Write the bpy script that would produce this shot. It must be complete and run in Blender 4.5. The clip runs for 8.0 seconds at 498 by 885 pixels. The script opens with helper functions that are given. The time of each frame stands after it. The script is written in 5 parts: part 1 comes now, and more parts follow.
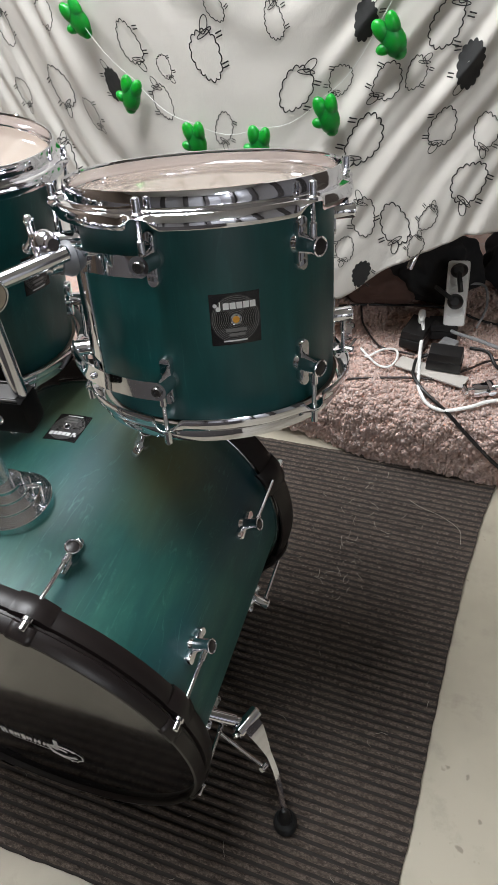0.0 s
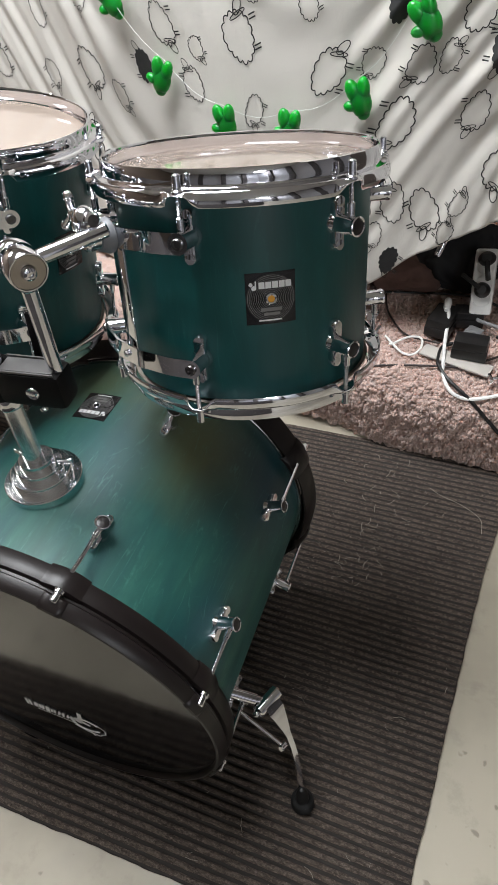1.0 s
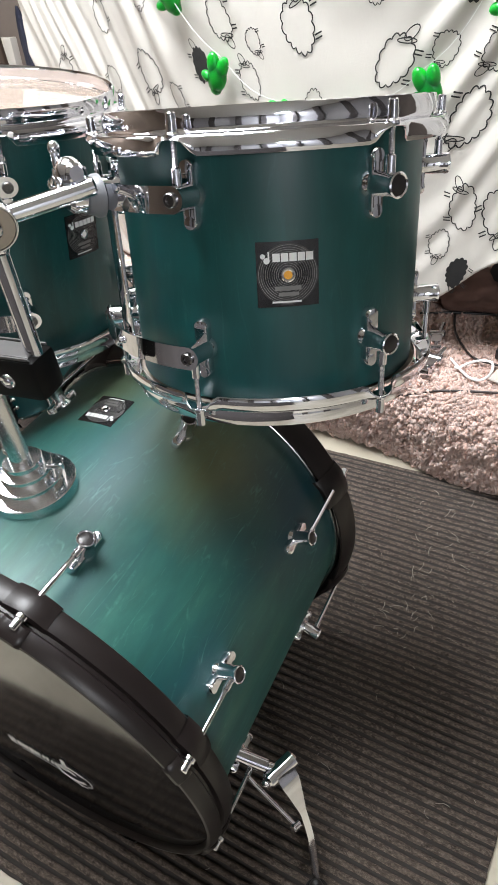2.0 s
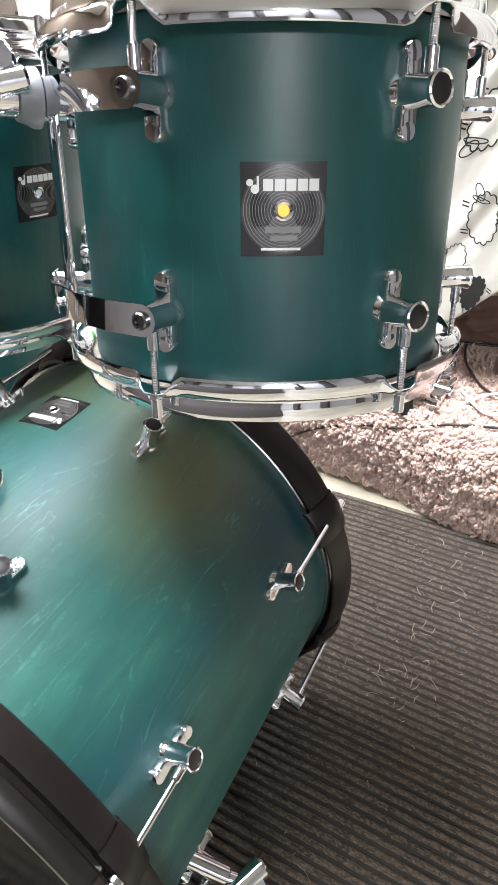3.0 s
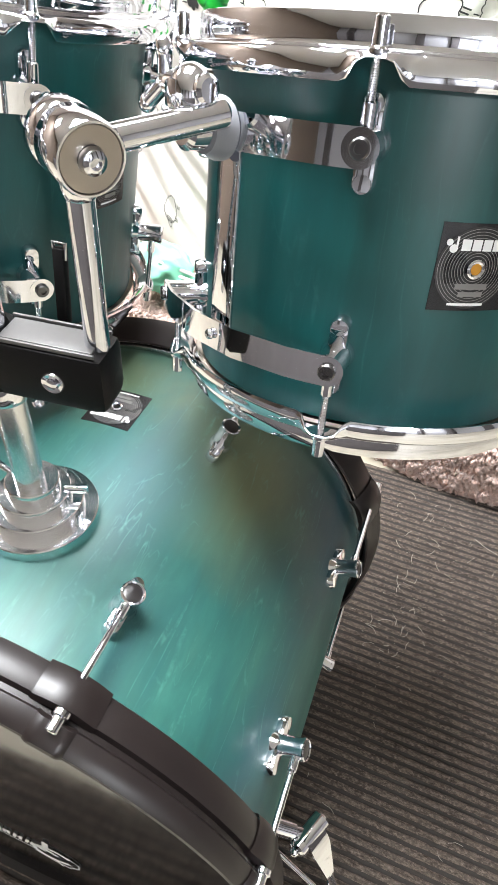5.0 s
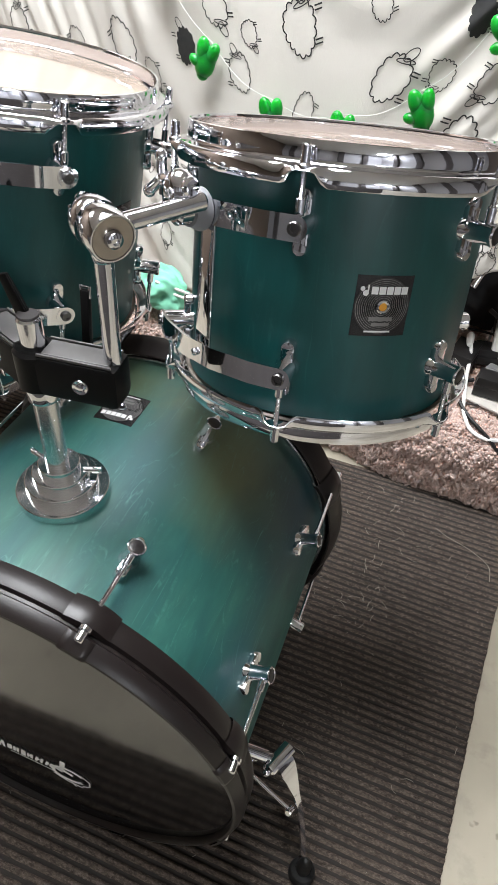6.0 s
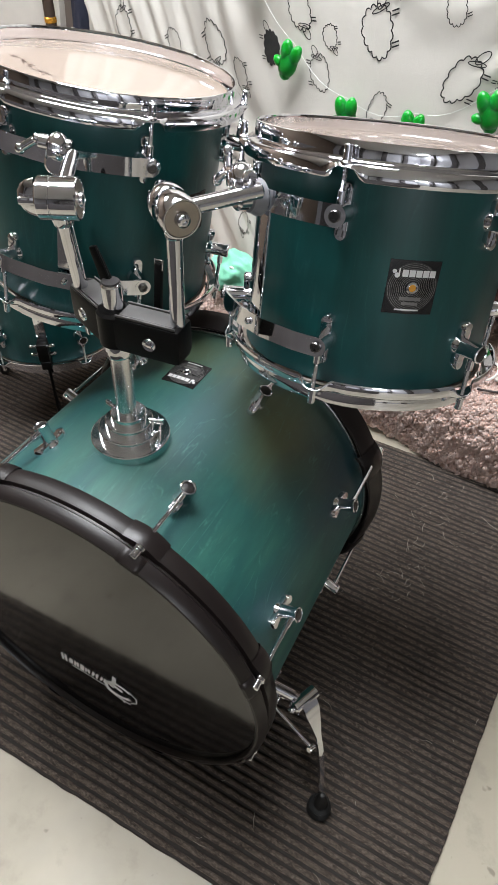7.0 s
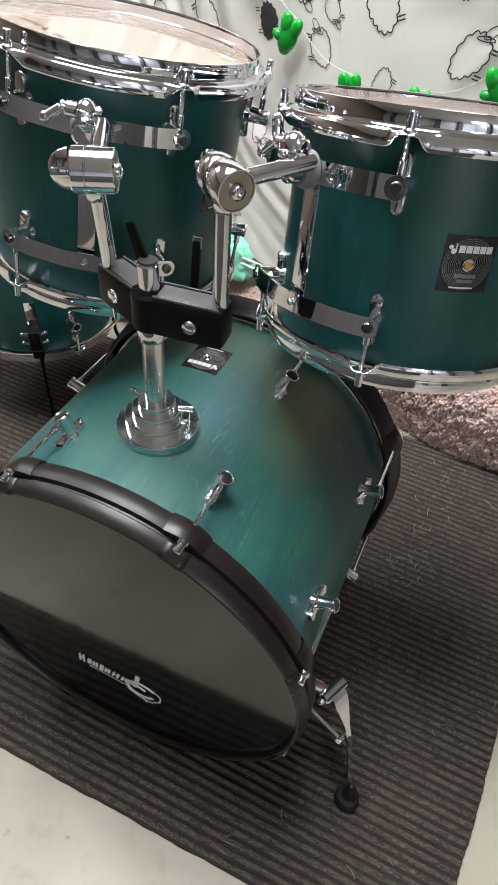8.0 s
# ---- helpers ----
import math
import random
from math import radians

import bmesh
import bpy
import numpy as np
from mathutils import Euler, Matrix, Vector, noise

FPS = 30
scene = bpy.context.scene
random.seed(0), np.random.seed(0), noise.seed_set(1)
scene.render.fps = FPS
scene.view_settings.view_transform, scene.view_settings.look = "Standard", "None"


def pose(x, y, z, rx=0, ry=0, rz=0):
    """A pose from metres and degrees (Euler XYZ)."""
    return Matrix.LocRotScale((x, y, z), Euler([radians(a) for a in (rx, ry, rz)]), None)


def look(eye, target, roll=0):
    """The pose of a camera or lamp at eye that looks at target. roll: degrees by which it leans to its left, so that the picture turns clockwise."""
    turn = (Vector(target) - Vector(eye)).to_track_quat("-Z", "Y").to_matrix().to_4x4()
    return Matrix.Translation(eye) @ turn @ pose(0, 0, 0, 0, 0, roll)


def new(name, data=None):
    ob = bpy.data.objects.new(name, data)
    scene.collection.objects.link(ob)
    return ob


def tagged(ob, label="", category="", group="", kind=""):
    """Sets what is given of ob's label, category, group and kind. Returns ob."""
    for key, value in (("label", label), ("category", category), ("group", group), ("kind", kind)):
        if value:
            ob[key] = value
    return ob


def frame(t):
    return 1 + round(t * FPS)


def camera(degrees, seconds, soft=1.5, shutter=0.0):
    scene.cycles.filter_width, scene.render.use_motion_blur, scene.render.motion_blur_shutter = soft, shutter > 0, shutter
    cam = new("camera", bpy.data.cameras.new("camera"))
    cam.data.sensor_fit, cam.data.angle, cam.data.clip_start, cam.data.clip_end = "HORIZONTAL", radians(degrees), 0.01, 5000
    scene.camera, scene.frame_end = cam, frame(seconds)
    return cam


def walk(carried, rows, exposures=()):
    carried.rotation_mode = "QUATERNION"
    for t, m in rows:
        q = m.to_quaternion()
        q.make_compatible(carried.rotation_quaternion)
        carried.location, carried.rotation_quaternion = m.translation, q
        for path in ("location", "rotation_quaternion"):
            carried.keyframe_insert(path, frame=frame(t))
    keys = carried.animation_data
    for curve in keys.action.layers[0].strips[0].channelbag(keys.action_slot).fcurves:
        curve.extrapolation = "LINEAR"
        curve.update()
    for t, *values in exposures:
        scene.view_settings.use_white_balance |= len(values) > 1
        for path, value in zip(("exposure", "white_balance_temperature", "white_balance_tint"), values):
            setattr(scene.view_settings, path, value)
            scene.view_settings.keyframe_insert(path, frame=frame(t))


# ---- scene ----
cam = camera(42.6, 8.0)
PATH = [
    (0, (0.512, -0.468, 1.199), (-0.032, 0.861, -0.194), -6.4),
    (0.3, (0.503, -0.469, 1.198), (-0.046, 0.845, -0.208), -6.3),
    (0.5, (0.5, -0.475, 1.2), (-0.065, 0.841, -0.195), -6.4),
    (0.8, (0.497, -0.474, 1.201), (-0.081, 0.825, -0.205), -6.3),
    (1, (0.497, -0.486, 1.196), (-0.082, 0.807, -0.215), -6.5),
    (1.2, (0.499, -0.488, 1.188), (-0.093, 0.774, -0.246), -6.8),
    (2.3, (0.52, -0.356, 1.005), (-0.322, 0.962, -0.241), -8.3),
    (2.5, (0.514, -0.34, 0.96), (-0.32, 1.01, -0.258), -7.7),
    (2.8, (0.491, -0.312, 0.951), (-0.404, 1.031, -0.229), -8.1),
    (3, (0.473, -0.306, 0.95), (-0.337, 1.077, -0.247), -4.6),
    (3.3, (0.442, -0.307, 0.955), (-0.302, 1.063, -0.298), -2.6),
    (3.5, (0.418, -0.315, 0.953), (-0.321, 1.018, -0.343), -2.0),
    (3.8, (0.377, -0.326, 0.937), (-0.367, 0.944, -0.418), -1.8),
    (4, (0.349, -0.33, 0.922), (-0.37, 0.876, -0.502), -2.3),
    (4.3, (0.314, -0.329, 0.937), (-0.339, 0.885, -0.512), -3.2),
    (4.5, (0.296, -0.335, 0.957), (-0.335, 0.909, -0.476), -2.8),
    (4.8, (0.279, -0.335, 0.99), (-0.233, 0.948, -0.456), 0.7),
    (5, (0.278, -0.339, 1.025), (-0.153, 1.026, -0.371), 3.7),
    (5.2, (0.279, -0.355, 1.059), (-0.108, 1.062, -0.298), 5.8),
    (6.3, (0.368, -0.49, 1.137), (-0.098, 0.86, -0.263), 2.3),
    (6.5, (0.385, -0.508, 1.143), (-0.126, 0.814, -0.268), 1.3),
    (7, (0.405, -0.534, 1.168), (-0.218, 0.75, -0.233), 2.0),
    (7.5, (0.395, -0.537, 1.167), (-0.297, 0.691, -0.251), 1.5),
    (7.8, (0.361, -0.541, 1.153), (-0.268, 0.703, -0.281), 2.4),
    (8, (0.315, -0.552, 1.141), (-0.192, 0.759, -0.283), 4.1),
]
EXPOSURES = [(0, -0.15), (1.2, -0.15), (2.3, 0.85), (3, 1.2), (3.5, 1.4), (4.5, 1.45), (5, 1.35), (6.3, 0.2), (7.5, 0.12), (8, 0.18)]
walk(cam, [(t, look(eye, target, roll)) for t, eye, target, roll in PATH], EXPOSURES)

# ---- light ----
world = bpy.data.worlds.new("world")
world.use_nodes = True
world.node_tree.nodes["Background"].inputs["Color"].default_value = (0.5, 0.48, 0.45, 1)
world.node_tree.nodes["Background"].inputs["Strength"].default_value = 0.01
scene.world = world


def ceiling_lamp(x, y, size, watts, colour):
    data = bpy.data.lights.new("ceiling_panel_light", "AREA")
    data.shape, data.size, data.energy, data.color = "SQUARE", size, watts, colour
    ob = new("ceiling_panel_light", data)
    ob.matrix_world = pose(x, y, 2.43)


# All panels are out of view; the third is added to fill the left side.
PANELS = ((-0.25, 0.22, 0.9, 62), (2.95, -3.45, 0.6, 80), (-2.1, 0.6, 0.7, 22))
for panel in PANELS:
    ceiling_lamp(*panel, (0.94, 0.985, 1.04))


# ---- materials ----
def material(name):
    mat = bpy.data.materials.new(name)
    mat.use_nodes = True
    tree = mat.node_tree
    return mat, tree, tree.nodes["Principled BSDF"]


def node(tree, kind, **values):
    n = tree.nodes.new(kind)
    for key, value in values.items():
        n.inputs[key].default_value = value
    return n


def coords(tree, scale=(1, 1, 1), kind="Object", spin=(0, 0, 0)):
    tc, mp = tree.nodes.new("ShaderNodeTexCoord"), tree.nodes.new("ShaderNodeMapping")
    tree.links.new(tc.outputs[kind], mp.inputs["Vector"])
    mp.inputs["Scale"].default_value = scale
    mp.inputs["Rotation"].default_value = spin
    return mp.outputs["Vector"]


def noise_tex(tree, vec, scale, detail=4.0, rough=0.55, distort=0.0):
    n = node(tree, "ShaderNodeTexNoise", Scale=scale, Detail=detail, Roughness=rough, Distortion=distort)
    tree.links.new(vec, n.inputs["Vector"])
    return n.outputs["Fac"]


def ramp(tree, fac, stops):
    r = tree.nodes.new("ShaderNodeValToRGB")
    tree.links.new(fac, r.inputs["Fac"])
    els = r.color_ramp.elements
    while len(els) < len(stops):
        els.new(0.5)
    for el, (at, colour) in zip(els, stops):
        el.position = at
        el.color = (*colour, 1) if len(colour) == 3 else colour
    return r.outputs["Color"]


def mix(tree, fac, a, b):
    m = tree.nodes.new("ShaderNodeMix")
    m.data_type = "RGBA"
    for sock, value in ((m.inputs["Factor"], fac), (m.inputs["A"], a), (m.inputs["B"], b)):
        if isinstance(value, (int, float)):
            sock.default_value = value
        elif isinstance(value, tuple):
            sock.default_value = (*value, 1)
        else:
            tree.links.new(value, sock)
    return m.outputs["Result"]


def bump(tree, bsdf, height, strength, distance):
    b = node(tree, "ShaderNodeBump", Strength=strength, Distance=distance)
    tree.links.new(height, b.inputs["Height"])
    tree.links.new(b.outputs["Normal"], bsdf.inputs["Normal"])


def plain(name, colour, rough, metal=0.0, vary=0.12, grain=60.0, relief=0.0, coat=0.0):
    """A surface of one colour with uneven tone, gloss and a little relief."""
    mat, tree, bsdf = material(name)
    vec = coords(tree)
    fine, broad = noise_tex(tree, vec, grain, 5), noise_tex(tree, vec, grain / 9, 3)
    dark = tuple(c * (1 - vary) for c in colour)
    lite = tuple(min(1, c * (1 + vary)) for c in colour)
    tree.links.new(mix(tree, mix(tree, 0.5, fine, broad), dark, lite), bsdf.inputs["Base Color"])
    tree.links.new(ramp(tree, broad, [(0.3, (rough * 0.8,) * 3), (0.7, (min(1, rough * 1.25),) * 3)]), bsdf.inputs["Roughness"])
    bsdf.inputs["Metallic"].default_value = metal
    bsdf.inputs["Coat Weight"].default_value = coat
    if relief:
        bump(tree, bsdf, fine, 0.6, relief)
    return mat


def times(tree, a, b):
    m = tree.nodes.new("ShaderNodeMath")
    m.operation = "MULTIPLY"
    tree.links.new(a, m.inputs[0])
    tree.links.new(b, m.inputs[1])
    return m.outputs[0]


def stained_wood(name, worn):
    """Satin green stain over figured wood; a worn one has pale rubbed scratches, blue bands, and olive and dark blue
    patches.
    """
    mat, tree, bsdf = material(name)
    vec = coords(tree)
    grain = noise_tex(tree, coords(tree, (9, 9, 2.0)), 5.0, 6, 0.6, 0.6)
    band = noise_tex(tree, coords(tree, (6, 6, 1.1), "Object", (0.1, 0.15, 0.7)), 2.2, 4, 0.55, 0.5)
    cloud = noise_tex(tree, vec, 5.5, 3, 0.5, 0.4)
    tone = 1.12 if worn else 0.74
    stops = ((0.25, (0.008, 0.064, 0.062)), (0.55, (0.011, 0.086, 0.082)), (0.8, (0.018, 0.112, 0.104)))
    base = ramp(tree, grain, [(at, (c[0] * (1.7 if worn else 0.3), c[1] * tone, c[2] * tone * (0.86 if worn else 1.0))) for at, c in stops])
    base = mix(tree, ramp(tree, cloud, [(0.35, (0.35, 0.35, 0.35)), (0.65, (0, 0, 0))]), base, (0.002, 0.026, 0.034))
    if worn:
        base = mix(tree, ramp(tree, band, [(0.48, (0, 0, 0)), (0.66, (0.6, 0.6, 0.6))]), base, (0.003, 0.050, 0.066))
        base = mix(tree, ramp(tree, band, [(0.30, (0.4, 0.4, 0.4)), (0.45, (0, 0, 0))]), base, (0.055, 0.130, 0.094))
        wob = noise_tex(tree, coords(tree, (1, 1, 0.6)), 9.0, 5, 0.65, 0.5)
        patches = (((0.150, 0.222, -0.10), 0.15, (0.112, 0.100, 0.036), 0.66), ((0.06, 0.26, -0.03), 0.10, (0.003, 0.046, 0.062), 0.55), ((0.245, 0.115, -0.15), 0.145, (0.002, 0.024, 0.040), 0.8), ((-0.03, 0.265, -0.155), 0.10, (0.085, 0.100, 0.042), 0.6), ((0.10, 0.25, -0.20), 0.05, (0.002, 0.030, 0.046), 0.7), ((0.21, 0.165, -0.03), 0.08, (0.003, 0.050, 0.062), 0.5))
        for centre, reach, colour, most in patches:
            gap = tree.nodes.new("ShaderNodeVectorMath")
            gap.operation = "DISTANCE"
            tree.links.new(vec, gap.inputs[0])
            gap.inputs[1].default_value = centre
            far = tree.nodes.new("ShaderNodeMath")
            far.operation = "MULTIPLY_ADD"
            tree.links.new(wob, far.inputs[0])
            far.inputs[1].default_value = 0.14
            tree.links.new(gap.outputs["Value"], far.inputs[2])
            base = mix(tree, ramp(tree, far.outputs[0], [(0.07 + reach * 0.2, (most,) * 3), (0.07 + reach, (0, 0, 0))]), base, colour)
    # fine scratches along the grain, then short scuffs in every direction
    for size, stretch, thin, much in ((9.0, 0.16, 0.004, 0.55), (16.0, 0.14, 0.006, 0.5), (26.0, 0.22, 0.010, 0.4), (13.0, 0.4, 0.005, 0.3), (30.0, 0.35, 0.010, 0.25)):
        vein = noise_tex(tree, coords(tree, (1.2, 1, stretch), "Object", (0.1, 0.12, size)), size, 3.5, 0.5, 0.35)
        line = ramp(tree, vein, [(0.5 - thin, (0, 0, 0)), (0.5, (1, 1, 1)), (0.5 + thin, (0, 0, 0))])
        where = ramp(tree, noise_tex(tree, coords(tree, (1, 1, 1), "Object", (size, 0.2, 0)), 8.5, 6, 0.8), [(0.5, (0, 0, 0)), (0.68, ((much if worn else much * 0.3),) * 3)])
        base = mix(tree, times(tree, line, where), base, (0.11, 0.27, 0.23))
    tree.links.new(base, bsdf.inputs["Base Color"])
    low, high = (0.43, 0.56) if worn else (0.34, 0.43)
    tree.links.new(ramp(tree, cloud, [(0.3, (low,) * 3), (0.75, (high,) * 3)]), bsdf.inputs["Roughness"])
    bump(tree, bsdf, grain, 0.08, 0.0006)
    return mat


def chrome_metal():
    mat, tree, bsdf = material("chrome")
    vec = coords(tree)
    smear = noise_tex(tree, vec, 35, 4)
    tree.links.new(ramp(tree, smear, [(0.35, (0.03,) * 3), (0.75, (0.10,) * 3)]), bsdf.inputs["Roughness"])
    bsdf.inputs["Base Color"].default_value = (0.78, 0.785, 0.83, 1)
    bsdf.inputs["Metallic"].default_value = 1.0
    bump(tree, bsdf, noise_tex(tree, vec, 30, 3), 0.07, 0.001)
    return mat


def drum_film(name, colour, rough, patch, shine=0.5):
    mat, tree, bsdf = material(name)
    vec = coords(tree)
    broad = noise_tex(tree, vec, 7, 4, 0.6)
    tree.links.new(mix(tree, broad, colour, patch), bsdf.inputs["Base Color"])
    tree.links.new(ramp(tree, noise_tex(tree, vec, 25, 4), [(0.3, (rough * 0.7,) * 3), (0.8, (rough * 1.5,) * 3)]), bsdf.inputs["Roughness"])
    bsdf.inputs["Specular IOR Level"].default_value = shine
    return mat


def ribbed_carpet():
    mat, tree, bsdf = material("ribbed_carpet")
    vec = coords(tree)
    fine, mid, broad = noise_tex(tree, coords(tree, (0.55, 1, 1)), 310, 5, 0.75), noise_tex(tree, coords(tree, (0.6, 1, 1)), 85, 5, 0.75), noise_tex(tree, vec, 6, 4)
    base = ramp(tree, fine, [(0.32, (0.030, 0.0235, 0.0195)), (0.50, (0.074, 0.0590, 0.0490)), (0.68, (0.190, 0.155, 0.129))])
    base = mix(tree, ramp(tree, mid, [(0.45, (0, 0, 0)), (0.72, (0.6, 0.6, 0.6))]), base, (0.135, 0.109, 0.090))
    base = mix(tree, ramp(tree, mid, [(0.30, (0.6, 0.6, 0.6)), (0.46, (0, 0, 0))]), base, (0.018, 0.0142, 0.012))
    base = mix(tree, ramp(tree, broad, [(0.45, (0, 0, 0)), (0.8, (0.4, 0.4, 0.4))]), base, (0.098, 0.074, 0.058))
    tree.links.new(base, bsdf.inputs["Base Color"])
    bsdf.inputs["Roughness"].default_value = 0.95
    bsdf.inputs["Specular IOR Level"].default_value = 0.1
    bump(tree, bsdf, fine, 0.9, 0.0022)
    return mat


def screed_floor():
    mat, tree, bsdf = material("painted_screed")
    vec = coords(tree)
    broad, mid, fine = noise_tex(tree, vec, 2.2, 5, 0.6), noise_tex(tree, vec, 14, 6, 0.65), noise_tex(tree, vec, 220, 3)
    base = mix(tree, ramp(tree, broad, [(0.35, (0, 0, 0)), (0.65, (1, 1, 1))]), (0.315, 0.282, 0.220), (0.440, 0.400, 0.316))
    base = mix(tree, ramp(tree, mid, [(0.56, (0, 0, 0)), (0.72, (0.5, 0.5, 0.5))]), base, (0.26, 0.235, 0.185))
    spots = noise_tex(tree, vec, 33, 2)
    base = mix(tree, ramp(tree, spots, [(0.69, (0, 0, 0)), (0.74, (0.65, 0.65, 0.65))]), base, (0.17, 0.145, 0.11))
    tree.links.new(base, bsdf.inputs["Base Color"])
    tree.links.new(ramp(tree, mid, [(0.3, (0.42,) * 3), (0.7, (0.6,) * 3)]), bsdf.inputs["Roughness"])
    bump(tree, bsdf, fine, 0.25, 0.0006)
    return mat


def shaggy_pile():
    mat, tree, bsdf = material("shaggy_pile")
    vec = coords(tree)
    info = tree.nodes.new("ShaderNodeNewGeometry")
    fine, broad = noise_tex(tree, vec, 160, 4, 0.7), noise_tex(tree, vec, 9, 4)
    base = mix(tree, fine, (0.44, 0.305, 0.262), (0.60, 0.455, 0.40))
    base = mix(tree, ramp(tree, broad, [(0.4, (0, 0, 0)), (0.75, (0.5, 0.5, 0.5))]), base, (0.42, 0.31, 0.27))
    base = mix(tree, ramp(tree, info.outputs["Random Per Island"], [(0.0, (0.10,) * 3), (1.0, (0.0,) * 3)]), base, (0.30, 0.20, 0.175))
    tree.links.new(base, bsdf.inputs["Base Color"])
    bsdf.inputs["Roughness"].default_value = 0.95
    bsdf.inputs["Specular IOR Level"].default_value = 0.1
    bsdf.inputs["Sheen Weight"].default_value = 0.15
    bsdf.inputs["Subsurface Weight"].default_value = 0.5
    bsdf.inputs["Subsurface Radius"].default_value = (1.0, 0.8, 0.7)
    bsdf.inputs["Subsurface Scale"].default_value = 0.005
    bump(tree, bsdf, fine, 0.5, 0.0015)
    return mat


def cotton():
    mat, tree, bsdf = material("printed_cotton")
    vec = coords(tree)
    weave, soil = noise_tex(tree, vec, 700, 2), noise_tex(tree, vec, 5, 4)
    tree.links.new(mix(tree, soil, (0.48, 0.455, 0.415), (0.58, 0.555, 0.51)), bsdf.inputs["Base Color"])
    bsdf.inputs["Roughness"].default_value = 0.85
    bsdf.inputs["Specular IOR Level"].default_value = 0.2
    crease = noise_tex(tree, vec, 38, 5, 0.65, 0.6)
    bump(tree, bsdf, mix(tree, 0.15, crease, weave), 0.35, 0.004)
    return mat


def translucent_green():
    mat, tree, bsdf = material("green_plastic")
    bsdf.inputs["Base Color"].default_value = (0.004, 0.26, 0.026, 1)
    bsdf.inputs["Roughness"].default_value = 0.3
    bsdf.inputs["Subsurface Weight"].default_value = 0.9
    bsdf.inputs["Subsurface Radius"].default_value = (0.006, 0.030, 0.008)
    bsdf.inputs["Subsurface Scale"].default_value = 1.0
    return mat


GREEN_Z = stained_wood("green_stained_shell", False)
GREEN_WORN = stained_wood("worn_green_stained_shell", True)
CHROME = chrome_metal()
SATIN_FACE = plain("satin_brown_steel", (0.40, 0.36, 0.32), 0.34, 1.0, 0.15, 60)
POLISHED = plain("polished_aluminium", (0.80, 0.80, 0.82), 0.13, 1.0, 0.05, 60)
SATIN = plain("satin_aluminium", (0.70, 0.70, 0.71), 0.24, 1.0, 0.05, 60)
BLACK_METAL = plain("black_powder_coat", (0.005, 0.0047, 0.0047), 0.42, 0.0, 0.25, 140, 0.0002)
BLACK_HOOP = plain("black_lacquered_hoop", (0.0098, 0.0070, 0.0066), 0.36, 0.0, 0.3, 30, 0.0003)
RUBBER = plain("black_rubber", (0.009, 0.009, 0.009), 0.5, 0.0, 0.2, 90, 0.0002)
SCREW = plain("dark_steel_screw", (0.15, 0.145, 0.145), 0.3, 1.0, 0.2, 90)
CAP = plain("dark_rubber_cap", (0.014, 0.012, 0.012), 0.36, 0.0, 0.2, 90)
for dull, level in ((BLACK_METAL, 0.12), (BLACK_HOOP, 0.32), (RUBBER, 0.3)):
    dull.node_tree.nodes["Principled BSDF"].inputs["Specular IOR Level"].default_value = level
# Grey of the worn channel lips, and of a reflection painted on the top plates.
WORN_AND_SHEEN = plain("worn_edge_and_sheen", (0.075, 0.072, 0.070), 0.36, 0.0, 0.3, 120)
GREY_PLASTIC = plain("grey_nylon", (0.15, 0.155, 0.165), 0.42, 0.0, 0.1, 60)
BADGE = plain("badge_foil", (0.012, 0.011, 0.012), 0.22, 0.0, 0.2, 120)
BADGE_GREY = plain("badge_grey_print", (0.16, 0.155, 0.15), 0.35, 0.0, 0.1, 120)
WHITE_PRINT = plain("white_print", (0.75, 0.75, 0.74), 0.4, 0.0, 0.05, 100)
GOLD = plain("gold_foil", (0.75, 0.36, 0.05), 0.3, 0.6, 0.1, 100)
BATTER = drum_film("cream_film_head", (0.28, 0.225, 0.185), 0.05, (0.33, 0.275, 0.235), 0.85)
RESO = drum_film("clear_underhead", (0.42, 0.36, 0.31), 0.2, (0.5, 0.44, 0.38))
BLACK_HEAD = drum_film("gloss_black_head", (0.003, 0.003, 0.003), 0.075, (0.005, 0.0045, 0.0045))
HEAD_INK = plain("dark_worn_ink", (0.10, 0.06, 0.05), 0.4, 0.0, 0.4, 150)
INK = plain("black_textile_ink", (0.012, 0.012, 0.012), 0.75, 0.0, 0.2, 200)
CARPET = ribbed_carpet()
FLOOR = screed_floor()
PILE = shaggy_pile()
CLOTH = cotton()
GREEN_PLASTIC = translucent_green()
WALL_DARK = plain("charcoal_wall_paint", (0.075, 0.068, 0.068), 0.8, 0.0, 0.15, 30, 0.0008)
WALL_TAN = plain("tan_wall_panel", (0.16, 0.12, 0.09), 0.6, 0.0, 0.2, 12, 0.0008)
WALL_PALE = plain("pale_wall_paint", (0.44, 0.44, 0.46), 0.8, 0.0, 0.06, 30, 0.0008)
WALL_DIM = plain("dark_wall_paint", (0.16, 0.13, 0.11), 0.85, 0.0, 0.2, 30, 0.0008)
CEILING = plain("ceiling_paint", (0.70, 0.70, 0.69), 0.85, 0.0, 0.04, 40, 0.0008)
WHITE_PLASTIC = plain("white_plastic", (0.74, 0.73, 0.70), 0.35, 0.0, 0.06, 60)
GREY_WHITE = plain("grey_white_plastic", (0.24, 0.24, 0.24), 0.4, 0.0, 0.1, 60)
BLACK_PLASTIC = plain("black_plastic", (0.009, 0.0085, 0.0085), 0.4, 0.0, 0.25, 120, 0.0002)
BLACK_CLOTH = plain("black_cloth", (0.012, 0.012, 0.013), 0.9, 0.0, 0.4, 60, 0.002)
BROWN_CLOTH = plain("brown_cloth", (0.12, 0.065, 0.05), 0.9, 0.0, 0.35, 40, 0.002)
